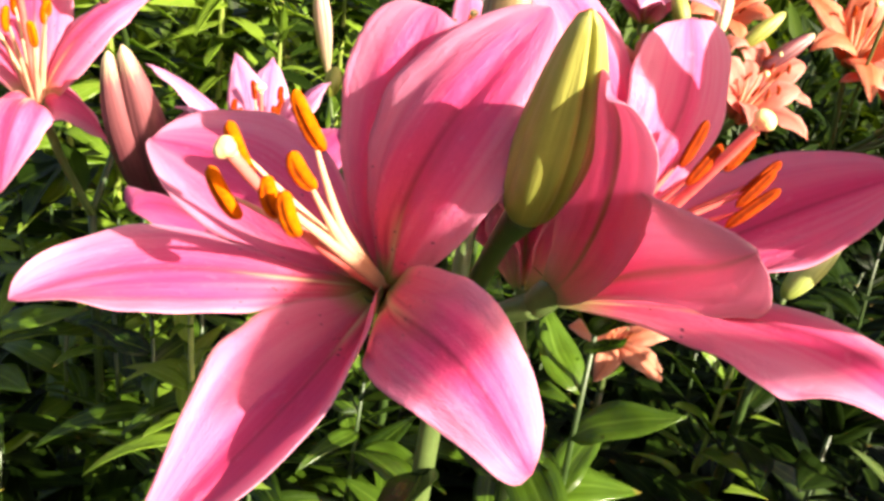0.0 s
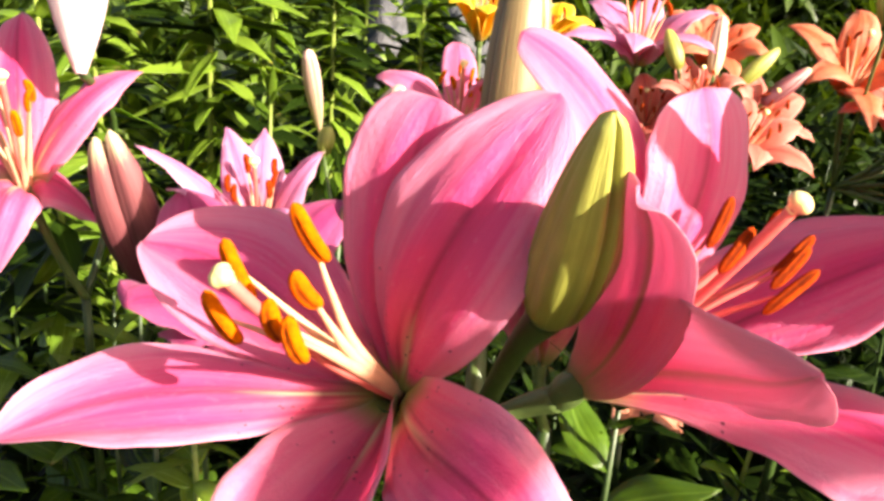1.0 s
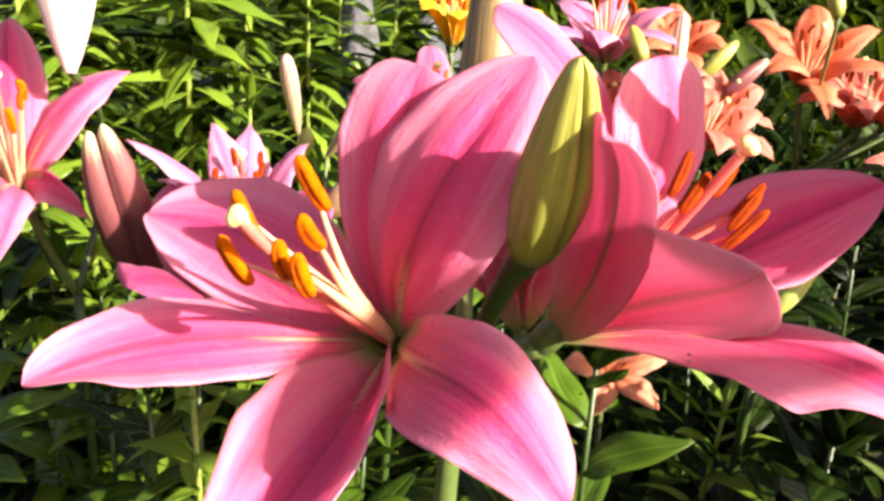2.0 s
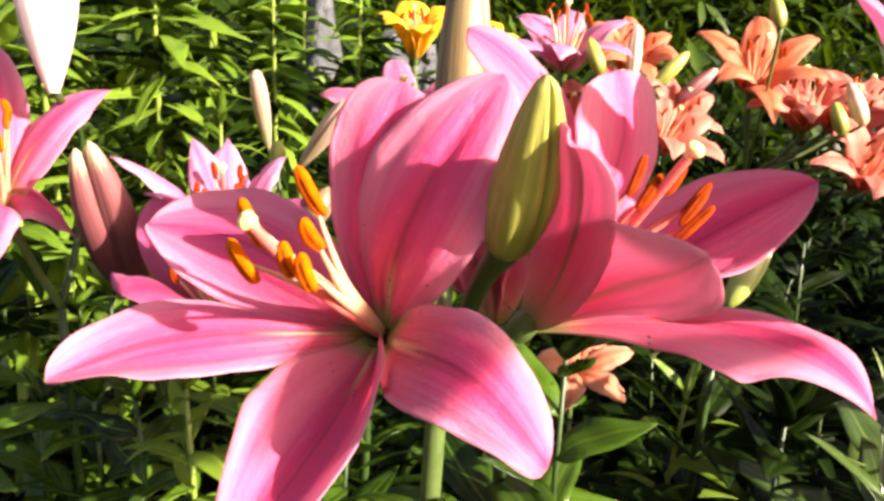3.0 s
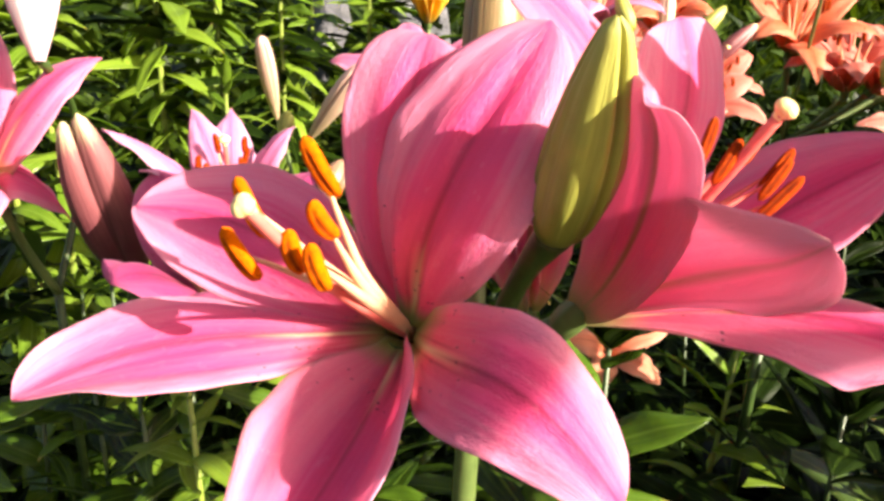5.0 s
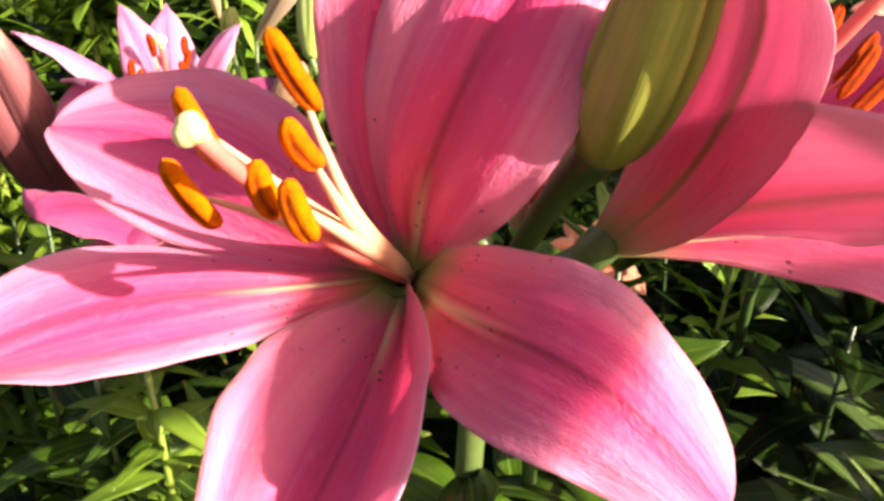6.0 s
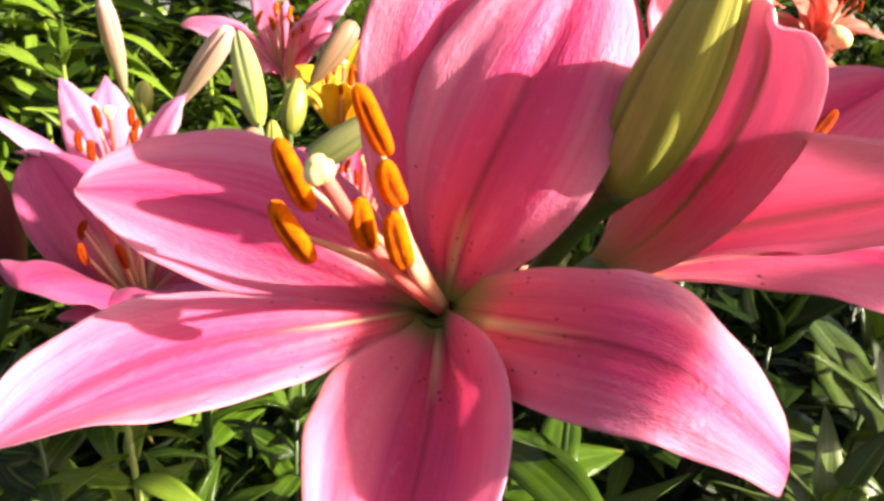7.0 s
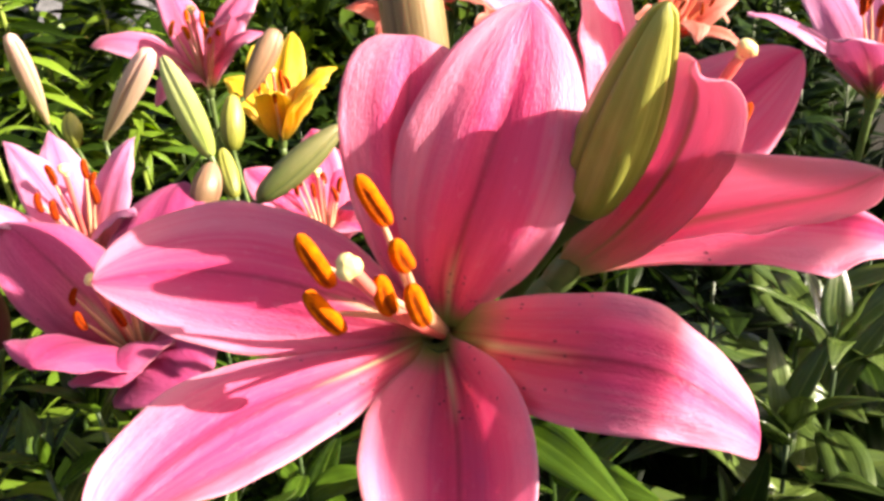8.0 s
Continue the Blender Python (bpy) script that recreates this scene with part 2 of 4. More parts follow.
def plain_material(name, a, b, scale, rough=0.6, bump=0.3, distance=0.001, metal=0.0):
    m, nt, p, out = base_material(name)
    tc = nt.nodes.new("ShaderNodeTexCoord").outputs["Object"]
    f1, f2 = noise_at(nt, tc, scale, 4.0), noise_at(nt, tc, scale * 7, 3.0)
    f = math_node(nt, "ADD", math_node(nt, "MULTIPLY_ADD", f1, 1.8, -0.4), math_node(nt, "MULTIPLY_ADD", f2, 0.8, -0.4), clamp=True)
    nt.links.new(mix(nt, f, a, b), p.inputs["Base Color"])
    p.inputs["Roughness"].default_value, p.inputs["Metallic"].default_value = rough, metal
    bump_to(nt, math_node(nt, "ADD", f1, math_node(nt, "MULTIPLY", f2, 0.4)), p, bump, distance)
    return m


PINK = petal_material("pink_petal", (0.92, 0.47, 0.64), (0.84, 0.082, 0.278), (0.66, 0.020, 0.110), (0.84, 0.66, 0.40), (0.34, 0.35, 0.08))
PINK_BACK = petal_material("pink_petal_outside", (0.90, 0.46, 0.66), (0.80, 0.115, 0.325), (0.64, 0.040, 0.140), (0.74, 0.52, 0.28), (0.40, 0.42, 0.12), spot_amount=0.0, through_gain=3.0, back=(0.26, 0.25, 0.03))
ROSE = petal_material("rose_petal", (0.91, 0.48, 0.66), (0.83, 0.16, 0.36), (0.66, 0.04, 0.15), (0.84, 0.62, 0.40), (0.40, 0.36, 0.10))
LILAC = petal_material("lilac_pink_petal", (0.85, 0.50, 0.70), (0.73, 0.24, 0.48), (0.52, 0.06, 0.22), (0.85, 0.66, 0.56), (0.50, 0.50, 0.16))
# darker pink petal: the shade this flower stands in is painted in
PINK_SHADED = petal_material("shaded_pink_petal", (0.66, 0.17, 0.36), (0.52, 0.050, 0.200), (0.36, 0.015, 0.10), (0.70, 0.52, 0.34), (0.36, 0.36, 0.10))
ORANGE = petal_material("salmon_petal", (0.89, 0.47, 0.40), (0.80, 0.205, 0.150), (0.50, 0.035, 0.028), (0.80, 0.20, 0.03), (0.50, 0.16, 0.06), spot_amount=0.9)
APRICOT = petal_material("orange_petal", (0.88, 0.40, 0.26), (0.80, 0.185, 0.080), (0.60, 0.06, 0.018), (0.84, 0.30, 0.05), (0.50, 0.16, 0.03), spot_amount=0.9, glow=(0.85, 0.22, 0.03))
PEACH = petal_material("peach_petal", (0.90, 0.52, 0.38), (0.86, 0.34, 0.20), (0.68, 0.14, 0.06), (0.84, 0.36, 0.10), (0.50, 0.22, 0.06), spot_amount=0.3)
YELLOW = petal_material("yellow_petal", (0.94, 0.76, 0.10), (0.92, 0.62, 0.03), (0.86, 0.46, 0.01), (0.85, 0.48, 0.02), (0.60, 0.45, 0.05), spot_amount=0.8)
LEAF = leaf_material("lily_leaf", (0.006, 0.018, 0.002), (0.102, 0.196, 0.016), (0.14, 0.24, 0.030), 0.3, 0.25, 0.42)
# near-black leaf: the shade inside the foliage is put into its colour
LEAF_SHADED = leaf_material("shaded_lily_leaf", (0.0015, 0.004, 0.0005), (0.017, 0.036, 0.004), (0.04, 0.07, 0.010), 0.18, 0.36, 0.08)
LEAF_MID = leaf_material("mid_green_leaf", (0.004, 0.012, 0.0015), (0.060, 0.105, 0.008), (0.08, 0.13, 0.015), 0.25, 0.36, 0.3)
LEAF_GLOSS = leaf_material("glossy_lily_leaf", (0.040, 0.072, 0.014), (0.150, 0.215, 0.050), (0.17, 0.24, 0.06), 0.25, 0.24, 0.7)
# lighter leaf for plants in the sun, the sunlight put into its colour
LEAF_BRIGHT = leaf_material("sunlit_lily_leaf", (0.105, 0.195, 0.018), (0.255, 0.37, 0.045), (0.24, 0.36, 0.07), 0.42)
STEM = plain_material("green_stem", (0.06, 0.095, 0.025), (0.11, 0.155, 0.045), 60, 0.42, 0.25, 0.0006)
STEM_DARK = plain_material("dark_green_stem", (0.016, 0.035, 0.006), (0.040, 0.075, 0.014), 60, 0.42, 0.25, 0.0006)
STEM_BRIGHT = plain_material("bright_stem", (0.12, 0.17, 0.02), (0.22, 0.28, 0.045), 60, 0.45, 0.25, 0.0006)
BUD_GREEN = bud_material("green_bud", (0.17, 0.185, 0.026), (0.43, 0.41, 0.095), (0.07, 0.075, 0.010))
BUD_LIME = bud_material("pale_green_bud", (0.26, 0.32, 0.06), (0.58, 0.58, 0.26), (0.16, 0.20, 0.04))
BUD_OLIVE = bud_material("olive_bud", (0.11, 0.145, 0.035), (0.22, 0.20, 0.085), (0.06, 0.08, 0.03))
BUD_PINK = bud_material("dusky_pink_bud", (0.12, 0.026, 0.036), (0.33, 0.11, 0.115), (0.05, 0.010, 0.014), streaks=0.9, start=0.30, tip=(0.74, 0.62, 0.36))
BUD_BROWN = bud_material("brownish_bud", (0.17, 0.10, 0.045), (0.36, 0.20, 0.13), (0.08, 0.030, 0.02))
BUD_ROSE = bud_material("pale_pink_bud", (0.56, 0.42, 0.24), (0.70, 0.44, 0.38), (0.36, 0.10, 0.10))
BUD_WHITE = bud_material("cream_bud", (0.72, 0.50, 0.54), (0.84, 0.72, 0.74), (0.52, 0.22, 0.30))
BUD_TAN = bud_material("tan_bud", (0.18, 0.115, 0.045), (0.31, 0.22, 0.105), (0.06, 0.028, 0.012))
ANTHER = anther_material("orange_pollen", (0.40, 0.056, 0.001), (0.72, 0.150, 0.002), (0.15, 0.022, 0.003))
RUST = anther_material("rust_pollen", (0.17, 0.014, 0.001), (0.36, 0.046, 0.002), (0.09, 0.012, 0.003))
FILAMENT = plain_material("pale_filament", (0.60, 0.26, 0.17), (0.70, 0.42, 0.26), 90, 0.45, 0.1, 0.0003)
STYLE = plain_material("pink_style", (0.56, 0.090, 0.085), (0.68, 0.17, 0.135), 80, 0.45, 0.1, 0.0003)
STIGMA = plain_material("cream_stigma", (0.74, 0.52, 0.18), (0.84, 0.70, 0.36), 300, 0.3, 0.3, 0.0004)
# soil darkened further, with the shade under the plants in its colour
SOIL = plain_material("shaded_soil", (0.005, 0.004, 0.003), (0.018, 0.013, 0.009), 18, 0.95, 0.9, 0.02)
HEDGE = plain_material("hedge_green", (0.006, 0.012, 0.004), (0.030, 0.055, 0.012), 9, 0.8, 1.0, 0.08)
ROCK = plain_material("grey_granite", (0.03, 0.032, 0.040), (0.16, 0.16, 0.18), 30, 0.85, 1.0, 0.02)


# ---- builders ----
def mesh_from(name, verts, faces, mat, uvs=None, smooth=True):
    me = bpy.data.meshes.new(name)
    me.from_pydata(verts, [], faces)
    if uvs is not None:
        layer = me.uv_layers.new(name="UVMap")
        idx = np.empty(len(me.loops), dtype=np.int32)
        me.loops.foreach_get("vertex_index", idx)
        layer.data.foreach_set("uv", np.asarray(uvs, dtype=np.float32)[idx].ravel())
    if smooth:
        me.polygons.foreach_set("use_smooth", [True] * len(me.polygons))
    me.materials.append(mat)
    me.update()
    return me


def piece(name, me, parent=None, m=None, label=""):
    ob = new(name, me)
    ob.parent = parent
    if m is not None:
        ob.matrix_local = m
    if label:
        ob["label"] = label
    return ob


def thing(name, label, category, group=""):
    return tagged(new(name), label, category, group)


def grid_faces(nu, nv):
    return [(i * nv + j, i * nv + j + 1, (i + 1) * nv + j + 1, (i + 1) * nv + j) for i in range(nu - 1) for j in range(nv - 1)]


def closed_sheet(name, top, normals, uv, nu, nv, thick, mat, outside=None):
    """A thin closed sheet: the grid and its copy below, joined round the rim."""
    n = nu * nv
    verts = np.concatenate([top + normals * thick[:, None] / 2, top - normals * thick[:, None] / 2])
    f = grid_faces(nu, nv)
    faces = list(f) + [tuple(reversed([k + n for k in q])) for q in f]
    rim = [(0, j) for j in range(nv - 1)] + [(i, nv - 1) for i in range(nu - 1)] + [(nu - 1, j) for j in range(nv - 1, 0, -1)] + [(i, 0) for i in range(nu - 1, 0, -1)]
    ids = [i * nv + j for i, j in rim]
    for a, b in zip(ids, ids[1:] + ids[:1]):
        faces.append((b, a, a + n, b + n))
    me = mesh_from(name, verts, faces, mat, np.concatenate([uv, uv]))
    if outside is not None:
        me.materials.append(outside)
        k = len(f)
        me.polygons.foreach_set("material_index", [0] * k + [1] * k + [0] * (len(faces) - 2 * k))
    return me


def bezier(p0, p1, p2, p3, u):
    u = u[:, None]
    d = 3 * (1 - u) ** 2 * (p1 - p0) + 6 * u * (1 - u) * (p2 - p1) + 3 * u * u * (p3 - p2)
    return (1 - u) ** 3 * p0 + 3 * u * (1 - u) ** 2 * p1 + 3 * u * u * (1 - u) * p2 + u ** 3 * p3, d / np.linalg.norm(d, axis=1)[:, None]


def petal_mesh(base, axis, p1, p2, p3, roll=(0, 0), half=0.018, form=(0.9, 0.6), cup=(0.15, 0.15), mat=None, nu=34, nv=17, ruffle=0.0010, seed=0, fold=2.0, tip_roll=(1.0, 0.0), furrow=(0.0008, 0.0012)):
    """A petal along a bent midrib. half: half its greatest width; form: how the width swells and closes; cup: how far the sides rise;
    fold: 2 is a rounded trough, 1 a sharp keel; tip_roll: where the tip begins to roll over, and by what angle; furrow: depth and width of the groove along the midrib."""
    base, axis, p1, p2, p3 = (np.array(q, float) for q in (base, axis, p1, p2, p3))
    axis /= np.linalg.norm(axis)
    u = (1 - np.cos(np.linspace(0, 1, nu) * np.pi)) / 2 * 0.35 + np.linspace(0, 1, nu) * 0.65
    mid, tan = bezier(base, p1, p2, p3, u)
    rad = p3 - base
    rad = rad - axis * (rad @ axis)
    s0 = np.cross(axis, rad)
    s0 /= np.linalg.norm(s0)
    s = s0 - tan * (tan @ s0)[:, None]
    s /= np.linalg.norm(s, axis=1)[:, None]
    n = np.cross(s, tan)
    if tip_roll[1]:
        seg = np.linalg.norm(np.diff(mid, axis=0), axis=1)[:, None]
        ang = tip_roll[1] * np.clip((u - tip_roll[0]) / (1 - tip_roll[0]), 0, 1)[:, None] ** 1.3
        tan, n = tan * np.cos(ang) + n * np.sin(ang), n * np.cos(ang) - tan * np.sin(ang)
        mid = np.concatenate([mid[:1], mid[:1] + np.cumsum((tan[1:] + tan[:-1]) / 2 * seg, axis=0)])
    th = (roll[0] + (roll[1] - roll[0]) * u)[:, None]
    s2, n2 = s * np.cos(th) + n * np.sin(th), -s * np.sin(th) + n * np.cos(th)
    a, b = form
    um = a / (a + b)
    w = half * (np.maximum(u, 1e-6) ** a * np.maximum(1 - u, 1e-6) ** b / (um ** a * (1 - um) ** b)) + 0.003 * (1 - u) + 0.0003
    c = cup[0] + (cup[1] - cup[0]) * u
    v = np.linspace(-1, 1, nv)
    v = np.sign(v) * np.abs(v) ** 0.9
    W, V, UU = w[:, None], v[None, :], u[:, None]
    rnd = random.Random(seed)
    ph = [rnd.uniform(0, 6.28) for _ in range(4)]
    lift = (c * w)[:, None] * np.abs(V) ** fold
    lift = lift - furrow[0] * np.exp(-(V * W / furrow[1]) ** 2) * np.minimum(1, 6 * (1 - UU)) * np.minimum(1, UU * 8)
    lift = lift + half * (0.060 * np.cos(V * 8 + ph[3] + 0.8 * np.sin(UU * 4 + ph[2])) + 0.024 * np.cos(V * 17 + ph[2] - UU * 2)) * np.minimum(1, UU * 4) * (1 - UU ** 2)
    edge = np.abs(V) ** 4 * np.minimum(1, UU * 3)
    lift = lift + ruffle * edge * (np.sin(UU * 17 + ph[0] + V) + 0.7 * np.sin(UU * 31 + ph[1] - 2 * V))
    pts = mid[:, None, :] + s2[:, None, :] * (W * V)[..., None] + n2[:, None, :] * lift[..., None]
    du, dv = np.gradient(pts, axis=0), np.gradient(pts, axis=1)
    nr = np.cross(du, dv)
    nr /= np.linalg.norm(nr, axis=2)[..., None] + 1e-12
    thick = (0.0009 - 0.0006 * np.abs(V) ** 2) * (1 - 0.5 * UU) + 0 * W
    uv = np.stack([(V + 1) / 2 + 0 * UU, UU + 0 * V], -1).reshape(-1, 2)
    return closed_sheet("petal", pts.reshape(-1, 3), nr.reshape(-1, 3), uv, nu, nv, thick.ravel(), mat, PINK_BACK if mat is PINK else None)


def tube_mesh(name, points, radii, mat, sides=10, steps=14, cap=True):
    """A round stalk through the points (a smooth curve), with the radius given at each."""
    P = [Vector(q) for q in points]
    line, rr = [], []
    for k in range(len(P) - 1):
        a, b = P[k], P[k + 1]
        ta = (P[k + 1] - P[max(k - 1, 0)]) / (2 if k else 1)
        tb = (P[min(k + 2, len(P) - 1)] - P[k]) / (2 if k + 2 < len(P) else 1)
        n = max(2, steps // (len(P) - 1))
        for i in range(n + (k == len(P) - 2)):
            t = i / n
            h = (2 * t ** 3 - 3 * t * t + 1) * a + (t ** 3 - 2 * t * t + t) * ta + (-2 * t ** 3 + 3 * t * t) * b + (t ** 3 - t * t) * tb
            line.append(h)
            rr.append(radii[k] + (radii[k + 1] - radii[k]) * t)
    verts, uvs = [], []
    ref = Vector((0.3, 0.9, 0.2))
    for i, q in enumerate(line):
        t = (line[min(i + 1, len(line) - 1)] - line[max(i - 1, 0)]).normalized()
        x = (ref - t * ref.dot(t)).normalized()
        ref = x
        y = t.cross(x)
        for j in range(sides):
            g = 2 * math.pi * j / sides
            verts.append(q + (x * math.cos(g) + y * math.sin(g)) * rr[i])
            uvs.append((j / sides, i / (len(line) - 1)))
    m = len(line)
    faces = [(i * sides + j, i * sides + (j + 1) % sides, (i + 1) * sides + (j + 1) % sides, (i + 1) * sides + j) for i in range(m - 1) for j in range(sides)]
    if cap:
        faces += [tuple(reversed(range(sides))), tuple(range((m - 1) * sides, m * sides))]
    return mesh_from(name, verts, faces, mat, uvs)


def turned(name, a, b, profile, mat, sides=24, lobes=0, depth=0.0, twist=0.0, phase=0.0, bend=(0, 0, 0), sharp=1.0, rings=22, tip_cut=0.0, channel=0.25):
    """A body turned round the line a-b. profile(u) is the radius; lobes cut grooves along it."""
    a, b = Vector(a), Vector(b)
    d = b - a
    q = d.to_track_quat("Z", "X").to_matrix()
    x, y = q @ Vector((1, 0, 0)), q @ Vector((0, 1, 0))
    verts, uvs = [], []
    for i in range(rings):
        u = i / (rings - 1)
        r = profile(u)
        off = Vector(bend) * (4 * u * (1 - u))
        for j in range(sides + 1):
            g = 2 * math.pi * j / sides
            k = 1.0
            if lobes:
                fold = abs((lobes * (g + phase + twist * u) / (2 * math.pi)) % 1 - 0.5)
                k = 1 - (depth + tip_cut * u ** 5) * math.exp(-((0.5 - fold) / (0.10 * sharp)) ** 2) * min(1, 5 * u) - channel * depth * math.exp(-((fold - 0.24) / 0.11) ** 2) * min(1, 4 * u) * (1 - u ** 6)
            verts.append(a + d * u + off + (x * math.cos(g) + y * math.sin(g)) * r * k)
            uvs.append(((j / sides + (phase + twist * u) / (2 * math.pi)), u))
    s = sides + 1
    faces = [(i * s + j, i * s + j + 1, (i + 1) * s + j + 1, (i + 1) * s + j) for i in range(rings - 1) for j in range(sides)]
    return mesh_from(name, verts, faces, mat, uvs)


def bud_profile(r, fat=0.45, blunt=0.5):
    def f(u):
        a, b = fat, 0.55
        um = a / (a + b)
        return r * (0.16 + 0.84 * max(u, 1e-5) ** a * max(1 - u, 0) ** (b * blunt * 2) / (um ** a * (1 - um) ** (b * blunt * 2))) * (1 if u < 0.985 else 0.35)
    return f


def bud(parent, a, b, r, mat, label, fat=0.55, bend=(0, 0, 0), phase=0.3, depth=0.13, blunt=0.66, tip_cut=0.2, sharp=1.0, channel=0.25):
    me = turned("bud", a, b, bud_profile(r, fat, blunt), mat, 54, 3, depth, 0.15, phase, bend, sharp, 30, tip_cut, channel)
    return piece("bud", me, parent, None, label)


def anther_mesh(a, b, r, mat, up=(0, 0, 1)):
    """A pollen sac, deeply grooved along its length, slightly bent."""
    a, b = Vector(a), Vector(b)
    d = (b - a).normalized()
    side = d.cross(Vector(up)).normalized()
    bend = side.cross(d) * r * 0.45

    def prof(u):
        return r * (max(0.0, 1 - abs(2 * u - 1) ** 3.2) ** 0.5 * 0.95 + 0.03)
    return turned("anther", a, b, prof, mat, 20, 2, 0.42, 0.25, 0.6, bend, 1.3, 18)


def stigma_mesh(c, d, r, mat):
    """A rounded three-lobed knob on a short neck."""
    d = Vector(d).normalized()
    c = Vector(c)

    def prof(u):
        return r * (0.5 + 0.1 * u if u < 0.18 else 0.52 + 0.50 * math.sin(min(1.0, (u - 0.18) / 0.36) * math.pi / 2) if u < 0.54 else 1.02 * math.sqrt(max(0.0, 1 - ((u - 0.54) / 0.46) ** 2)) + 0.01)
    return turned("stigma", c - d * r * 0.9, c + d * r * 0.85, prof, mat, 24, 3, 0.22, 0, 0.4, (0, 0, 0), 1.4, 18)


def stamen(flower, root, a, b, mat, bow=0.004, r=0.0022, thick=0.0009, up=(0, 0, 1), fmat=None, guide=None):
    """A filament from the flower's heart to the middle of its anther (a to b)."""
    a, b, root = Vector(a), Vector(b), Vector(root)
    c = (a + b) / 2
    way = c - root
    mid1 = root + way * 0.38 + Vector(up) * bow * 0.7
    mid2 = root + way * 0.75 + Vector(up) * bow * 0.6
    if guide is not None:
        spread = way - Vector(guide) * 0.85
        mid1 = root + Vector(guide) * 0.36 + spread * 0.20
        mid2 = root + Vector(guide) * 0.62 + spread * 0.58
    piece("filament", tube_mesh("filament", [root, mid1, mid2, c], [thick * 2.9, thick * 2.2, thick * 1.25, thick * 0.55], fmat or FILAMENT, 8, 15), flower)
    piece("anther", anther_mesh(a, b, r, mat, up), flower)


def heart(plant, base, axis, label, r=0.0045):
    """The green receptacle that carries a flower's petals."""
    base, axis = Vector(base), Vector(axis).normalized()
    return piece("flower", turned("flower", base - axis * 0.010, base + axis * 0.006, lambda u: r * (0.55 + 0.5 * math.sin(u * 2.6)), STEM, 14, 0, rings=8), plant, None, label)


def lily_flower(plant, base, axis, size, mat, label, open_=1.0, recurve=0.2, turn=0.0, seed=0, width=0.24, pollen=None, stamens=True, form=(0.85, 0.85), petals=6):
    """An open lily flower: six petals in two whorls, six stamens, a pistil."""
    rnd = random.Random(seed)
    base, axis = Vector(base), Vector(axis).normalized()
    fl = heart(plant, base, axis, label, size * 0.05)
    q = axis.to_track_quat("Z", "X").to_matrix()
    for k in range(petals):
        g = turn + k * math.pi / 3 + rnd.uniform(-0.09, 0.09)
        out = q @ Vector((math.cos(g), math.sin(g), 0))
        o = open_ * (1.06 if k % 2 else 0.94) * rnd.uniform(0.92, 1.08)
        L = size * rnd.uniform(0.93, 1.05)
        reach, rise = L * 0.88 * min(1.0, o), L * math.sqrt(max(0.05, 1 - (0.88 * min(1.0, o)) ** 2))
        p1 = base + axis * rise * 0.62 + out * reach * 0.16
        p2 = base + axis * rise * (1.05 + 0.1 * recurve) + out * reach * 0.62
        p3 = base + axis * rise * (1.0 - recurve * rnd.uniform(0.7, 1.4)) + out * reach
        me = petal_mesh(base + out * size * 0.03, axis, p1, p2, p3, (rnd.uniform(-0.15, 0.15), rnd.uniform(-0.3, 0.3)), L * width * (0.90 if k % 2 else 1.08), form, (0.35, 0.10), mat, 20, 11, 0.0008, seed * 10 + k)
        piece("petal", me, fl)
    if stamens:
        pol = pollen or RUST
        for k in range(6):
            g = turn + 0.5 + k * math.pi / 3 + rnd.uniform(-0.2, 0.2)
            out = q @ Vector((math.cos(g), math.sin(g), 0))
            c = base + axis * size * rnd.uniform(0.58, 0.68) + out * size * rnd.uniform(0.16, 0.24)
            t = (axis * 0.8 + out * rnd.uniform(-0.7, 0.3)).normalized() * size * 0.075
            stamen(fl, base + out * size * 0.02, c + t, c - t, pol, size * 0.02, size * 0.024, size * 0.010, axis)
        tip = base + axis * size * 0.74 + (q @ Vector((0.05, 0.03, 0))) * size
        piece("style", tube_mesh("style", [base, base + axis * size * 0.4, tip], [size * 0.022, size * 0.016, size * 0.018], STYLE, 8, 10), fl)
        piece("stigma", stigma_mesh(tip, axis, size * 0.042, STIGMA), fl)
    return fl


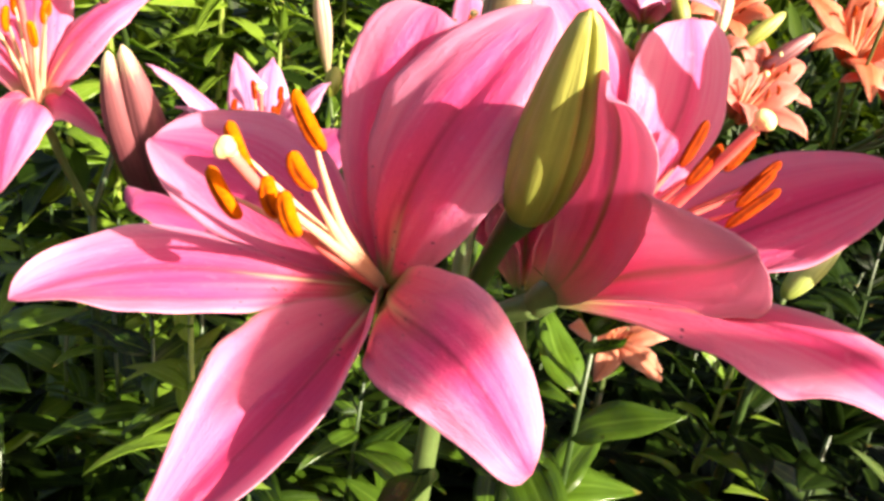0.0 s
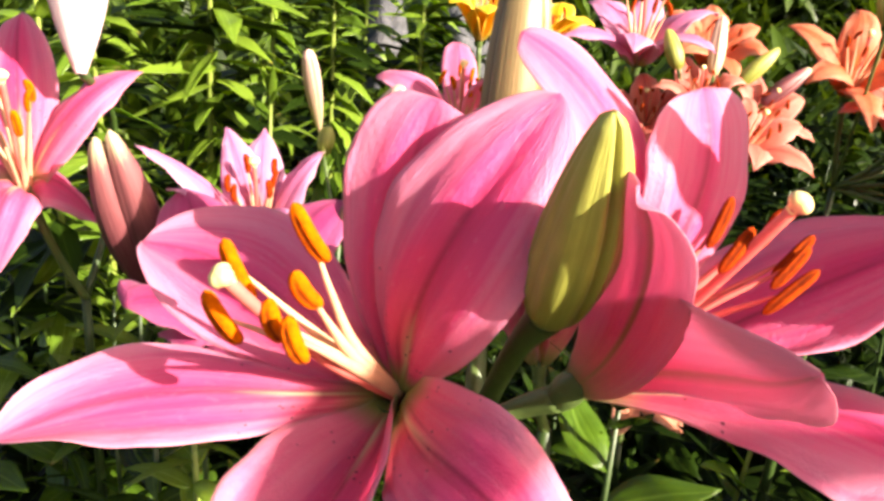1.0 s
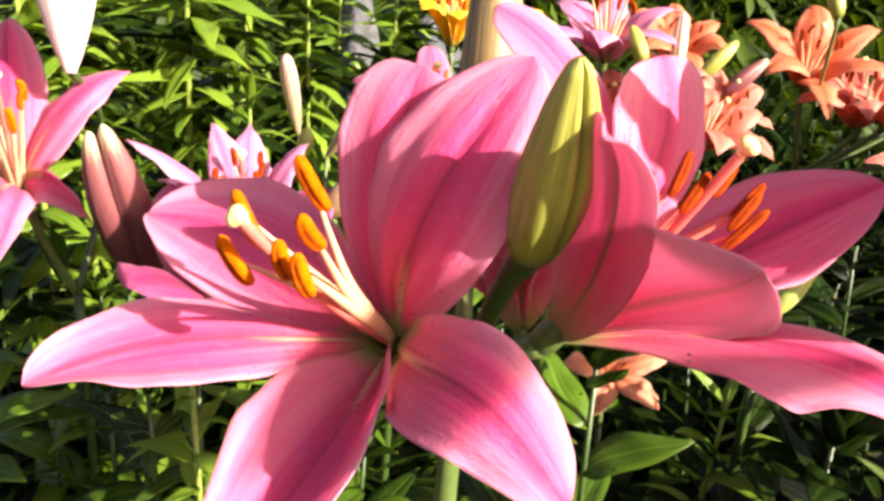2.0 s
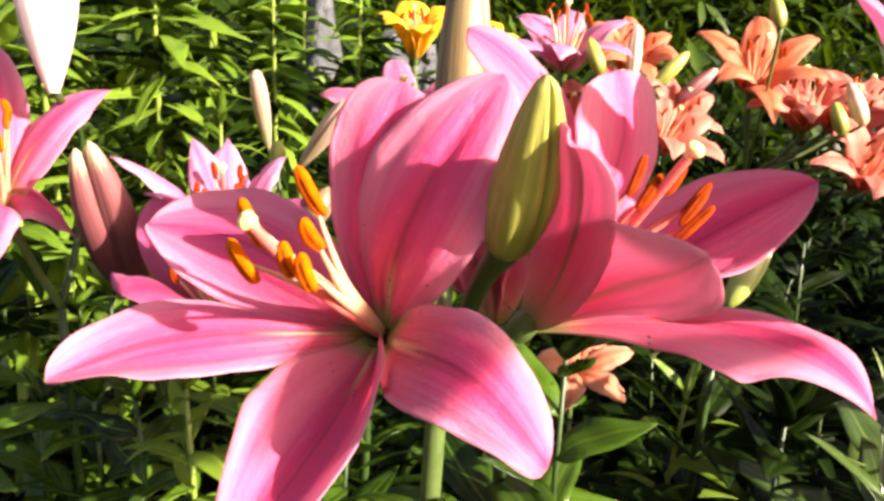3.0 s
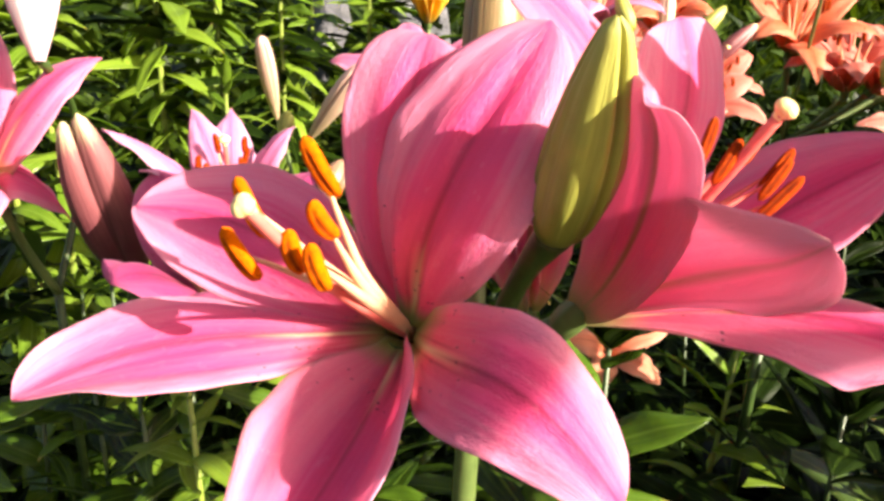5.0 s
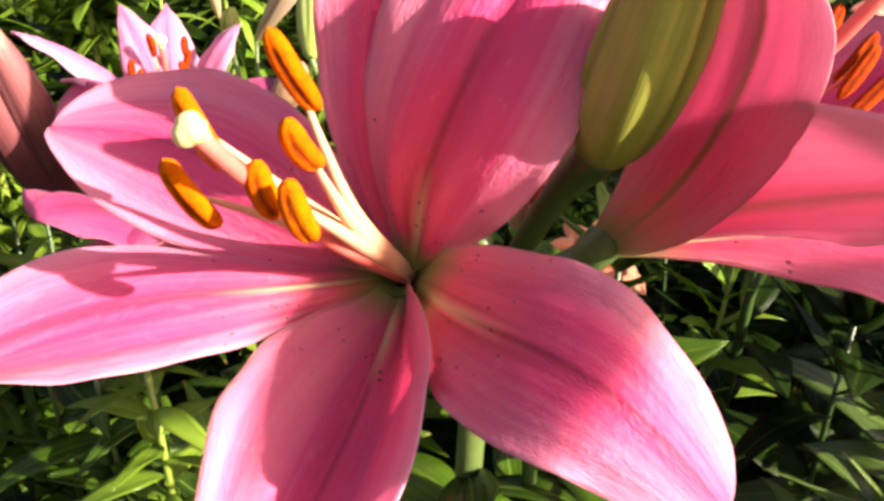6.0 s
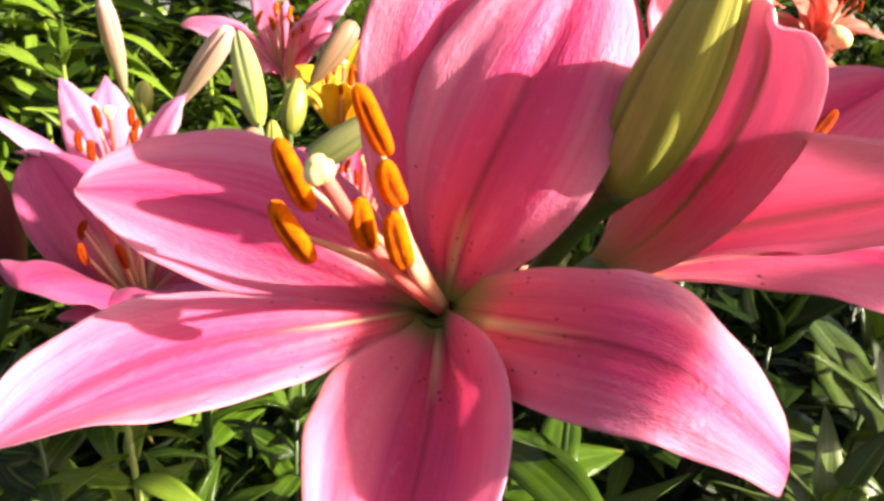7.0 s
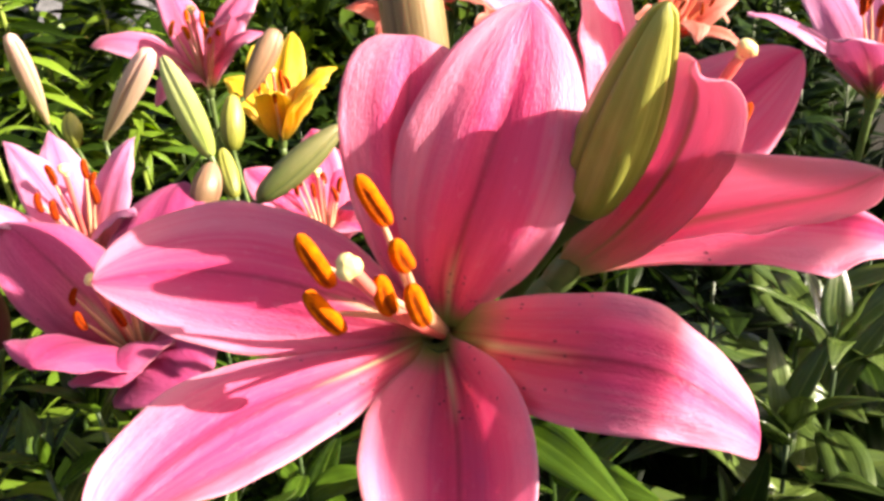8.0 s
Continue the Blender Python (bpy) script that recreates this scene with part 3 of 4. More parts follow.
def lily_by_tips(plant, base, axis, tips, half, mat, label, seed=0, pollen=None, bow=0.022, stamen_size=0.075, cup=(0.35, 0.1), form=(0.85, 0.78)):
    """An open flower whose petals reach the given points."""
    rnd = random.Random(seed)
    base, axis = Vector(base), Vector(axis).normalized()
    fl = heart(plant, base, axis, label, stamen_size * 0.055)
    for k, tip in enumerate(tips):
        way = Vector(tip) - base
        p1 = base + way * 0.22 + axis * bow
        p2 = base + way * 0.68 + axis * bow * 0.95
        me = petal_mesh(base + (way - axis * way.dot(axis)).normalized() * 0.002, axis, p1, p2, tip, (rnd.uniform(-0.12, 0.12), rnd.uniform(-0.25, 0.25)), half * (0.92 if k % 2 else 1.08), form, cup, mat, 26, 15, 0.0007, seed * 10 + k)
        piece("petal", me, fl)
    q = axis.to_track_quat("Z", "X").to_matrix()
    s = stamen_size
    for k in range(6):
        g = 0.5 + k * math.pi / 3 + rnd.uniform(-0.25, 0.25)
        out = q @ Vector((math.cos(g), math.sin(g), 0))
        c = base + axis * s * rnd.uniform(0.60, 0.70) + out * s * rnd.uniform(0.14, 0.22)
        t = (axis * 0.9 + out * rnd.uniform(-0.5, 0.3)).normalized() * s * 0.085
        stamen(fl, base + out * s * 0.02, c + t, c - t, pollen or RUST, s * 0.02, s * 0.029, s * 0.0085, axis)
    tip = base + axis * s * 0.82
    piece("style", tube_mesh("style", [base, base + axis * s * 0.4, tip], [s * 0.024, s * 0.018, s * 0.022], STYLE, 8, 10), fl)
    piece("stigma", stigma_mesh(tip, axis, s * 0.046, STIGMA), fl)
    return fl


def leaf_mesh(arch, fold, width, wave, mat, nu=13, nv=5):
    """A lance-shaped leaf one unit long along x, arched and folded along its midrib."""
    u, v = np.linspace(0, 1, nu)[:, None], np.linspace(-1, 1, nv)[None, :]
    w = width * (np.sin(np.pi * np.clip(u, 0, 1) ** 0.78) ** 0.85 * (1 - 0.25 * u) + 0.10 * (1 - u)) + 0.002
    x = u + 0 * v
    y = w * v + wave * 0.05 * np.sin(u * 5.0)
    z = -arch * u ** 2 + fold * w * np.abs(v) + wave * 0.16 * w * np.sin(u * 11 + v * 2)
    k = np.sqrt(1 + (arch * u) ** 2 * 1.2)
    pts = np.stack([x / k, y, z + 0 * x], -1)
    du, dv = np.gradient(pts, axis=0), np.gradient(pts, axis=1)
    nr = np.cross(du, dv)
    nr /= np.linalg.norm(nr, axis=2)[..., None] + 1e-12
    uv = np.stack([(v + 1) / 2 + 0 * u, u + 0 * v], -1).reshape(-1, 2)
    return closed_sheet("leaf", pts.reshape(-1, 3), nr.reshape(-1, 3), uv, nu, nv, np.full(nu * nv, 0.006), mat)


def leaf_set(mat, wide=1.0):
    return [leaf_mesh(a, f, w * wide, wv, mat) for a, f, w, wv in ((0.10, 0.30, 0.115, 0.3), (0.28, 0.22, 0.130, 0.5), (0.45, 0.25, 0.105, 0.4), (0.05, 0.40, 0.100, 0.6), (0.62, 0.18, 0.125, 0.3), (0.20, 0.10, 0.140, 0.8))]


LEAVES, LEAVES_SHADED, LEAVES_BRIGHT, LEAVES_GLOSS = leaf_set(LEAF, 1.3), leaf_set(LEAF_SHADED, 1.3), leaf_set(LEAF_BRIGHT, 1.02), leaf_set(LEAF_GLOSS, 1.15)


def leafy(plant, foot, top, count, span, length, leaves, rnd, radius=0.0032, lift=(0.75, 0.05), crown=True):
    """Leaves set spirally on a stem from foot to top, over the upper span metres."""
    foot, top = Vector(foot), Vector(top)
    d = top - foot
    total = d.length
    g = rnd.uniform(0, 6.28)
    for k in range(count):
        f = max(0.0, (k + rnd.uniform(-0.3, 0.3)) / count)
        h = 1 - span / total * (1 - f)
        at = foot + d * min(1, max(0.02, h))
        g += 2.3999 + rnd.uniform(-0.25, 0.25)
        up = lift[1] + (lift[0] - lift[1]) * f ** 1.6 + rnd.uniform(-0.22, 0.22)
        L = length * rnd.uniform(0.75, 1.15) * (1 - 0.40 * max(0, f - 0.6) / 0.4 if crown else 1)
        m = Matrix.Translation(at) @ Matrix.Rotation(g, 4, "Z") @ Matrix.Rotation(-up, 4, "Y") @ Matrix.Rotation(rnd.uniform(-0.6, 0.6), 4, "X") @ Matrix.Diagonal((L, L * rnd.uniform(0.85, 1.2), L, 1))
        piece("leaf", rnd.choice(leaves), plant, m)
    if crown:
        for k in range(6):
            L = length * rnd.uniform(0.42, 0.62)
            m = Matrix.Translation(top - d.normalized() * 0.004) @ Matrix.Rotation(g + k * 1.15, 4, "Z") @ Matrix.Rotation(-rnd.uniform(0.75, 1.3), 4, "Y") @ Matrix.Diagonal((L, L, L, 1))
            piece("leaf", leaves[k % 4], plant, m)


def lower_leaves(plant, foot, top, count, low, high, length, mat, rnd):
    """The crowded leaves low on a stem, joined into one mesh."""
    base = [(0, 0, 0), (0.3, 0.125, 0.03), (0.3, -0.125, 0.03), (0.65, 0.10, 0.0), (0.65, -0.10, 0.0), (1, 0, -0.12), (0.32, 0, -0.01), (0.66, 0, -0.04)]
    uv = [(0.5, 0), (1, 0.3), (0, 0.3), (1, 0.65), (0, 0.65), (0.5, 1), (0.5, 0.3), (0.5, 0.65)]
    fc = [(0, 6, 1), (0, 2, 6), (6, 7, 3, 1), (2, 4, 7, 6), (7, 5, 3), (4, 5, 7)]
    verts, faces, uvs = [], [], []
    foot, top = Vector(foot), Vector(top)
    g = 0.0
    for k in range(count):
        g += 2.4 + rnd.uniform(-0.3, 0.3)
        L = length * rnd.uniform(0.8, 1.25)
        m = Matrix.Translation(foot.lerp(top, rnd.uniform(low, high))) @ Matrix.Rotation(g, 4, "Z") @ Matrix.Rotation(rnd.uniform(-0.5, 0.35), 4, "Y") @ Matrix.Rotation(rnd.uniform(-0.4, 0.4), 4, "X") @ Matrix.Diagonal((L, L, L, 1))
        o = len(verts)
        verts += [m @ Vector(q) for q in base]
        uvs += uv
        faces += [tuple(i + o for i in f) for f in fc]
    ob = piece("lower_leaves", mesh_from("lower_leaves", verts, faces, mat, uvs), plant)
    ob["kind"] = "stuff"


def leafy_stem(foot, top, count=30, span=0.3, length=0.075, leaves=None, seed=0, label="leafy green lily stem standing among others", r=0.0026, mat=None, lift=(0.75, 0.05), group="leafy lily stems", crown=True):
    rnd = random.Random(seed)
    plant = thing("lily_plant", label, "plant", group)
    foot, top = Vector(foot), Vector(top)
    mid = (foot + top) / 2 + Vector((rnd.uniform(-0.01, 0.01), rnd.uniform(-0.01, 0.01), 0))
    piece("stem", tube_mesh("stem", [foot, mid, top], [r * 1.25, r, r * 0.40], mat or STEM_DARK, 8, 10), plant)
    leafy(plant, foot, top, count, span, length, leaves or LEAVES, rnd, r, lift, crown)
    # low leaves take the leaf colour that has shade in it
    lower_leaves(plant, foot, top, 84, 0.25, 0.84, length * 1.15, LEAF_SHADED, rnd)
    return plant


# ---- ground ----
def soil():
    nx, ny, big = 70, 70, 14.0
    xs = np.sinh(np.linspace(-3, 3, nx)) / math.sinh(3) * big * 20
    ys = np.sinh(np.linspace(-3, 3, ny)) / math.sinh(3) * big * 20 + 0.6
    verts = [(x, y, 0.025 * noise.noise(Vector((x * 3, y * 3, 0))) + 0.012 * noise.noise(Vector((x * 11, y * 11, 4)))) for x in xs for y in ys]
    tagged(new("ground", mesh_from("ground", verts, [tuple(reversed(f)) for f in grid_faces(nx, ny)], SOIL)), "dark crumbly garden soil, coloured as in the shade of the lilies", "ground", kind="structure")


soil()

# ---- the main plant: two pink flowers, a green bud and a tan bud on one stem ----
main = thing("lily_plant", "pink lily plant with two large open flowers and unopened buds", "plant", "flowering lilies")
NODE = (0.020, 0.204, 0.760)
piece("stem", tube_mesh("stem", [(0.012, 0.215, 0.0), (0.016, 0.208, 0.45), (0.018, 0.203, 0.72), NODE], [0.0050, 0.0042, 0.0036, 0.0036], STEM, 12, 24), main)
HEART, AXIS = (0.0005, 0.1852, 0.7797), (-0.0341, -0.0400, 0.0447)
HEART_B, AXIS_B = (0.0442, 0.1975, 0.7796), (0.0341, -0.0298, 0.0618)
piece("stalk", tube_mesh("stalk", [NODE, (0.012, 0.202, 0.770), Vector(HEART) + Vector(AXIS).normalized() * -0.006], [0.0035, 0.003, 0.004], STEM, 10, 12), main)
piece("stalk", tube_mesh("stalk", [NODE, (0.031, 0.204, 0.768), Vector(HEART_B) + Vector(AXIS_B).normalized() * -0.005], [0.0035, 0.0030, 0.0042], STEM, 10, 12), main)
piece("stalk", tube_mesh("stalk", [NODE, (0.0235, 0.188, 0.785), (0.0265, 0.176, 0.802), (0.030, 0.1665, 0.8135)], [0.003, 0.0027, 0.003, 0.0045], STEM_DARK, 12, 18), main)
piece("stalk", tube_mesh("stalk", [NODE, (0.021, 0.222, 0.785), (0.024, 0.236, 0.808)], [0.003, 0.0026, 0.0045], STEM, 10, 12), main)
bud(main, (0.0298, 0.1668, 0.8118), (0.0314, 0.1416, 0.8602), 0.0088, BUD_GREEN, "plump green unopened bud with ridged sides", 0.5, (0.0012, 0, 0), 2.7, 0.20, 0.75, 0.55, 0.8, 0.6)
bud(main, (0.024, 0.236, 0.806), (0.0265, 0.2515, 0.893), 0.0098, BUD_TAN, "tall tan bud with a dark seam", 0.5, (0, 0, 0), 0.9, 0.14, 0.5)

Front = heart(main, HEART, AXIS, "wide open pink lily flower with orange anthers", 0.0062)
Facing = heart(main, HEART_B, AXIS_B, "open pink lily flower seen from its side")


def tepal(flower, base, p1, p2, p3, roll, half, form, cup, fold=2.0, tip_roll=(1.0, 0.0), furrow=(0.0008, 0.0012)):
    axis = AXIS if flower is Front else AXIS_B
    tepal.count += 1
    piece("petal", petal_mesh(base, axis, p1, p2, p3, roll, half, form, cup, PINK, 56, 25, 0.0005, tepal.count, fold, tip_roll, furrow), flower)


tepal.count = 0
tepal(Front, (-0.0036, 0.1872, 0.7799), (-0.0356, 0.1609, 0.7886), (-0.0546, 0.1811, 0.7847), (-0.0869, 0.1598, 0.7763), (0.230, -0.294), 0.0131, (1.536, 0.630), (0.535, -0.569))
tepal(Front, (-0.0017, 0.1859, 0.7809), (-0.0298, 0.1774, 0.8030), (-0.0387, 0.2174, 0.8019), (-0.0771, 0.2226, 0.8021), (0.302, -0.597), 0.0192, (1.240, 0.600), (0.481, -0.380))
tepal(Front, (-0.0017, 0.1825, 0.7795), (-0.0077, 0.1608, 0.7722), (-0.0144, 0.1456, 0.7680), (-0.0416, 0.1068, 0.7502), (-0.319, 0.233), 0.0170, (1.463, 1.157), (-1.137, -0.328))
tepal(Front, (0.0003, 0.1834, 0.7804), (0.0054, 0.1155, 0.8026), (0.0145, 0.1299, 0.8042), (0.0328, 0.1083, 0.7815), (-0.331, 0.549), 0.0120, (0.521, 0.524), (-0.009, 0.097), 2.0, (0.9, 1.461))
tepal(Front, (0.0015, 0.1850, 0.7793), (-0.0116, 0.1850, 0.8038), (-0.0057, 0.1840, 0.8342), (0.0033, 0.1926, 0.8531), (-0.014, -0.511), 0.0145, (1.184, 0.339), (0.209, 0.061), furrow=(-0.0014, 0.0020))
tepal(Front, (-0.0003, 0.1817, 0.7842), (-0.0033, 0.1808, 0.8009), (0.0004, 0.1550, 0.8284), (0.0291, 0.1842, 0.8576), (-0.017, -0.285), 0.0192, (1.031, 0.579), (0.237, 0.087), furrow=(-0.0022, 0.0024))
tepal(Facing, (0.0468, 0.1978, 0.7824), (0.0674, 0.2040, 0.8143), (0.0524, 0.2032, 0.8556), (0.0216, 0.2085, 0.8685), (0.205, 0.508), 0.0090, (0.895, 0.369), (0.065, 0.208))
tepal(Facing, (0.0454, 0.1974, 0.7809), (0.0645, 0.1926, 0.8190), (0.0780, 0.2097, 0.8336), (0.0705, 0.2153, 0.8587), (0.103, -0.108), 0.0173, (1.507, 0.348), (0.266, 0.020))
tepal(Facing, (0.0486, 0.1982, 0.7819), (0.0914, 0.2153, 0.7924), (0.0996, 0.2118, 0.8034), (0.1336, 0.1985, 0.8289), (0.666, 0.052), 0.0215, (0.933, 0.661), (-0.480, -0.061))
tepal(Facing, (0.0462, 0.1986, 0.7772), (0.0906, 0.1923, 0.7847), (0.1253, 0.1670, 0.7996), (0.1239, 0.1383, 0.7789), (0.083, 0.110), 0.0298, (1.518, 1.040), (-0.104, 0.298))
tepal(Facing, (0.0462, 0.1965, 0.7788), (0.0605, 0.1706, 0.8011), (0.0558, 0.1674, 0.7998), (0.0608, 0.1158, 0.8256), (0.243, 0.054), 0.0173, (1.843, 0.640), (-0.662, -0.201), 1.2, (0.90, -0.4))
tepal(Facing, (0.0451, 0.1969, 0.7809), (0.0481, 0.1600, 0.8067), (0.0456, 0.1375, 0.8474), (0.0337, 0.1425, 0.8467), (-0.275, -0.572), 0.0095, (0.802, 0.610), (0.065, 0.148), 2.0, (0.85, -2.2))

ROOT = Vector(HEART) + Vector(AXIS).normalized() * 0.002
for a, b in (((-0.0243, 0.1627, 0.8344), (-0.0174, 0.1675, 0.8205)), ((-0.0397, 0.1548, 0.8175), (-0.0331, 0.1573, 0.8053)),
             ((-0.0378, 0.1616, 0.8261), (-0.0320, 0.1638, 0.8122)), ((-0.0266, 0.1509, 0.8183), (-0.0238, 0.1538, 0.8082)),
             ((-0.0221, 0.1470, 0.8169), (-0.0188, 0.1495, 0.8061)), ((-0.0221, 0.1526, 0.8236), (-0.0175, 0.1581, 0.8145))):
    stamen(Front, ROOT, a, b, ANTHER, -0.005, 0.0022, 0.00068, AXIS, None, Vector(AXIS))
TIP = Vector((-0.0336, 0.1452, 0.8244))
piece("style", tube_mesh("style", [ROOT, ROOT.lerp(TIP, 0.45) + Vector((0, 0, -0.003)), ROOT.lerp(TIP, 0.8) + Vector((0, 0, -0.002)), TIP], [0.0019, 0.0015, 0.0013, 0.0014], STYLE, 12, 18), Front)
piece("stigma", stigma_mesh(TIP, TIP - ROOT, 0.0026, STIGMA), Front)

ROOT_B = Vector(HEART_B) + Vector(AXIS_B).normalized() * 0.002
for a, b in (((0.0760, 0.1960, 0.8355), (0.0700, 0.1900, 0.8235)), ((0.0738, 0.1760, 0.8335), (0.0665, 0.1720, 0.8235)),
             ((0.0890, 0.1960, 0.8335), (0.0815, 0.1900, 0.8240)), ((0.0960, 0.1920, 0.8285), (0.0860, 0.1880, 0.8180)),
             ((0.0905, 0.1760, 0.8250), (0.0790, 0.1740, 0.8140)), ((0.0930, 0.1870, 0.8270), (0.0840, 0.1830, 0.8170))):
    stamen(Facing, ROOT_B, a, b, RUST, -0.002, 0.0016, 0.0007, AXIS_B, STYLE, Vector(AXIS_B) * 0.9)
TIP_B = Vector((0.0784, 0.1677, 0.8415))
piece("style", tube_mesh("style", [ROOT_B, ROOT_B.lerp(TIP_B, 0.5) + Vector((0.002, 0, -0.002)), TIP_B], [0.0016, 0.0013, 0.0014], STYLE, 12, 16), Facing)
piece("stigma", stigma_mesh(TIP_B, TIP_B - ROOT_B, 0.0028, STIGMA), Facing)
leafy(main, (0.016, 0.208, 0.45), (0.018, 0.203, 0.725), 16, 0.24, 0.060, LEAVES, random.Random(5), lift=(0.5, -0.1), crown=False)


# ---- neighbours with flowers ----
def flowering(label, foot, node_, seed, leaves=None, count=26, span=0.32, length=0.066, r=0.0030, lift=(0.55, 0.0)):
    p = thing("lily_plant", label, "plant", "flowering lilies")
    rnd = random.Random(seed)
    piece("stem", tube_mesh("stem", [foot, Vector(foot).lerp(Vector(node_), 0.6) + Vector((rnd.uniform(-0.01, 0.01), 0, 0)), node_], [r * 1.3, r, r * 0.8], STEM_DARK, 10, 16), p)
    lower_leaves(p, foot, Vector(foot).lerp(Vector(node_), 0.97), 60, 0.35, 0.84, length * 1.05, LEAF_SHADED if leaves is LEAVES_SHADED else LEAF, rnd)
    leafy(p, foot, Vector(foot).lerp(Vector(node_), 0.95), count, span, length, leaves or LEAVES, rnd, r, lift, False)
    return p


def on_stalk(plant, node_, base, axis, r=0.0024, gap=0.006):
    b = Vector(base) - Vector(axis).normalized() * gap
    mid = Vector(node_).lerp(b, 0.55) + Vector((0, 0, -0.004))
    piece("stalk", tube_mesh("stalk", [node_, mid, b], [r, r * 0.9, r * 1.05], STEM, 8, 10), plant)


def bud_on(plant, node_, a, b, r, mat, label, **kw):
    on_stalk(plant, node_, a, Vector(b) - Vector(a), max(0.0014, r * 0.15), -0.001)
    return bud(plant, a, b, r, mat, label, **kw)


# left: a pink flower, a dusky bud and a cream bud
N = (-0.180, 0.410, 0.700)
left = flowering("pink lily plant with an open flower and two buds", (-0.175, 0.43, 0.0), N, 11, None, 16)
on_stalk(left, N, (-0.196, 0.388, 0.765), (-0.1, -0.35, 0.85))
lily_by_tips(left, (-0.196, 0.388, 0.765), (0.05, -0.30, 0.9), ((-0.2274, 0.4582, 0.8459), (-0.149, 0.423, 0.824), (-0.167, 0.4056, 0.7426), (-0.2007, 0.3563, 0.7259), (-0.258, 0.438, 0.813), (-0.2329, 0.3911, 0.733)), 0.0148, PINK, "open pink lily flower with orange anthers", 21, ANTHER, 0.022, 0.076, (0.35, 0.1), (0.85, 0.95))
foot_, tip_ = Vector((-0.1279, 0.3789, 0.721)), Vector((-0.1405, 0.350, 0.808))
up_ = (tip_ - foot_).normalized()
side_ = up_.cross(Vector((0, -1, 0))).normalized()
piece("stalk", tube_mesh("stalk", [(-0.178, 0.416, 0.640), (-0.146, 0.398, 0.678), foot_], [0.0024, 0.0020, 0.0030], STEM_DARK, 8, 14), left)
dusky = None
for turn_, length_, r_ in ((-0.85, 0.97, 0.0094), (0.95, 1.0, 0.0090), (3.2, 0.95, 0.0092)):
    out = side_ * math.sin(turn_) + side_.cross(up_) * math.cos(turn_)
    lobe = turned("bud", foot_ + out * 0.0012, foot_.lerp(tip_, length_) + out * 0.0046, bud_profile(r_, 0.55, 0.72), BUD_PINK, 36, 3, 0.10, 0.0, turn_, out * 0.0042, 0.6, 30)
    if dusky is None:
        dusky = piece("bud", lobe, left, None, "dusky pink bud about to open, cream at its tips")
    else:
        piece("petal", lobe, dusky)
piece("stalk", tube_mesh("stalk", [N, (-0.178, 0.446, 0.745), (-0.174, 0.444, 0.795), (-0.1695, 0.3985, 0.8250)], [0.0022, 0.0019, 0.0018, 0.0026], STEM_DARK, 8, 14), left)
bud(left, (-0.169, 0.396, 0.824), (-0.176, 0.415, 0.912), 0.0160, BUD_WHITE, "plump cream-pink bud in full sun", fat=1.0, blunt=0.5, phase=1.4, depth=0.14, sharp=0.5)

# behind the main flower: two pink flowers and a cluster of buds
N = (-0.055, 0.400, 0.690)
behind = flowering("lilac-pink lily plant with two open flowers", (-0.05, 0.42, 0.0), N, 12, None, 14)
on_stalk(behind, N, (-0.083, 0.402, 0.742), (0.0, -0.2, 0.95))
lily_by_tips(behind, (-0.083, 0.402, 0.742), (0.0, -0.30, 0.92), ((-0.136, 0.374, 0.796), (-0.105, 0.418, 0.800), (-0.086, 0.427, 0.799), (-0.051, 0.405, 0.794), (-0.1127, 0.3469, 0.7831), (-0.060, 0.352, 0.775)), 0.0105, LILAC, "half-open lilac-pink lily flower", 22, RUST, 0.014, 0.062, (0.5, 0.25), (0.8, 1.25))
on_stalk(behind, N, (-0.073, 0.316, 0.728), (-0.2, -0.5, 0.7))
lily_by_tips(behind, (-0.073, 0.316, 0.728), (-0.15, -0.30, 0.85), ((-0.1033, 0.2724, 0.759), (-0.1076, 0.3568, 0.781), (-0.0376, 0.3726, 0.778), (-0.020, 0.310, 0.750), (-0.056, 0.264, 0.738), (-0.080, 0.272, 0.744)), 0.0190, PINK_SHADED, "pink lily flower half hidden behind another, shade in its colour", 23, RUST, 0.018, 0.058)

N = (0.000, 0.420, 0.700)
cluster = flowering("lily plant with a cluster of green and pink buds", (0.005, 0.44, 0.0), N, 13, None, 14)
bud_on(cluster, N, (-0.0213, 0.3918, 0.7815), (-0.0196, 0.5247, 0.8109), 0.0076, BUD_LIME, "long pale green bud in full sun", fat=0.6)
bud_on(cluster, N, (0.004, 0.487, 0.756), (0.012, 0.498, 0.787), 0.0074, BUD_GREEN, "short green bud", fat=0.6)
bud_on(cluster, N, (-0.012, 0.346, 0.771), (0.029, 0.341, 0.797), 0.0068, BUD_OLIVE, "olive green bud leaning sideways", fat=0.6)
bud_on(cluster, N, (-0.0350, 0.3558, 0.7680), (-0.0243, 0.3658, 0.7857), 0.0066, BUD_BROWN, "small dusky bud about to open", fat=0.6, tip_cut=0.5)
bud_on(cluster, N, (-0.0152, 0.3844, 0.7611), (-0.0139, 0.4023, 0.7816), 0.0046, BUD_GREEN, "small green bud", fat=0.6)
on_stalk(cluster, N, (0.0247, 0.3850, 0.7240), (0, -0.1, 1))
lily_by_tips(cluster, (0.0247, 0.3850, 0.7240), (0.0, -0.10, 0.95), ((-0.0024, 0.4167, 0.7644), (0.0382, 0.4282, 0.7753), (0.0501, 0.4177, 0.7645), (0.0492, 0.3837, 0.7432), (0.0017, 0.3679, 0.7540), (0.0342, 0.3536, 0.7417)), 0.0125, PINK, "small pink lily flower half open", 24, RUST, 0.012, 0.052)
N = (-0.062, 0.585, 0.690)
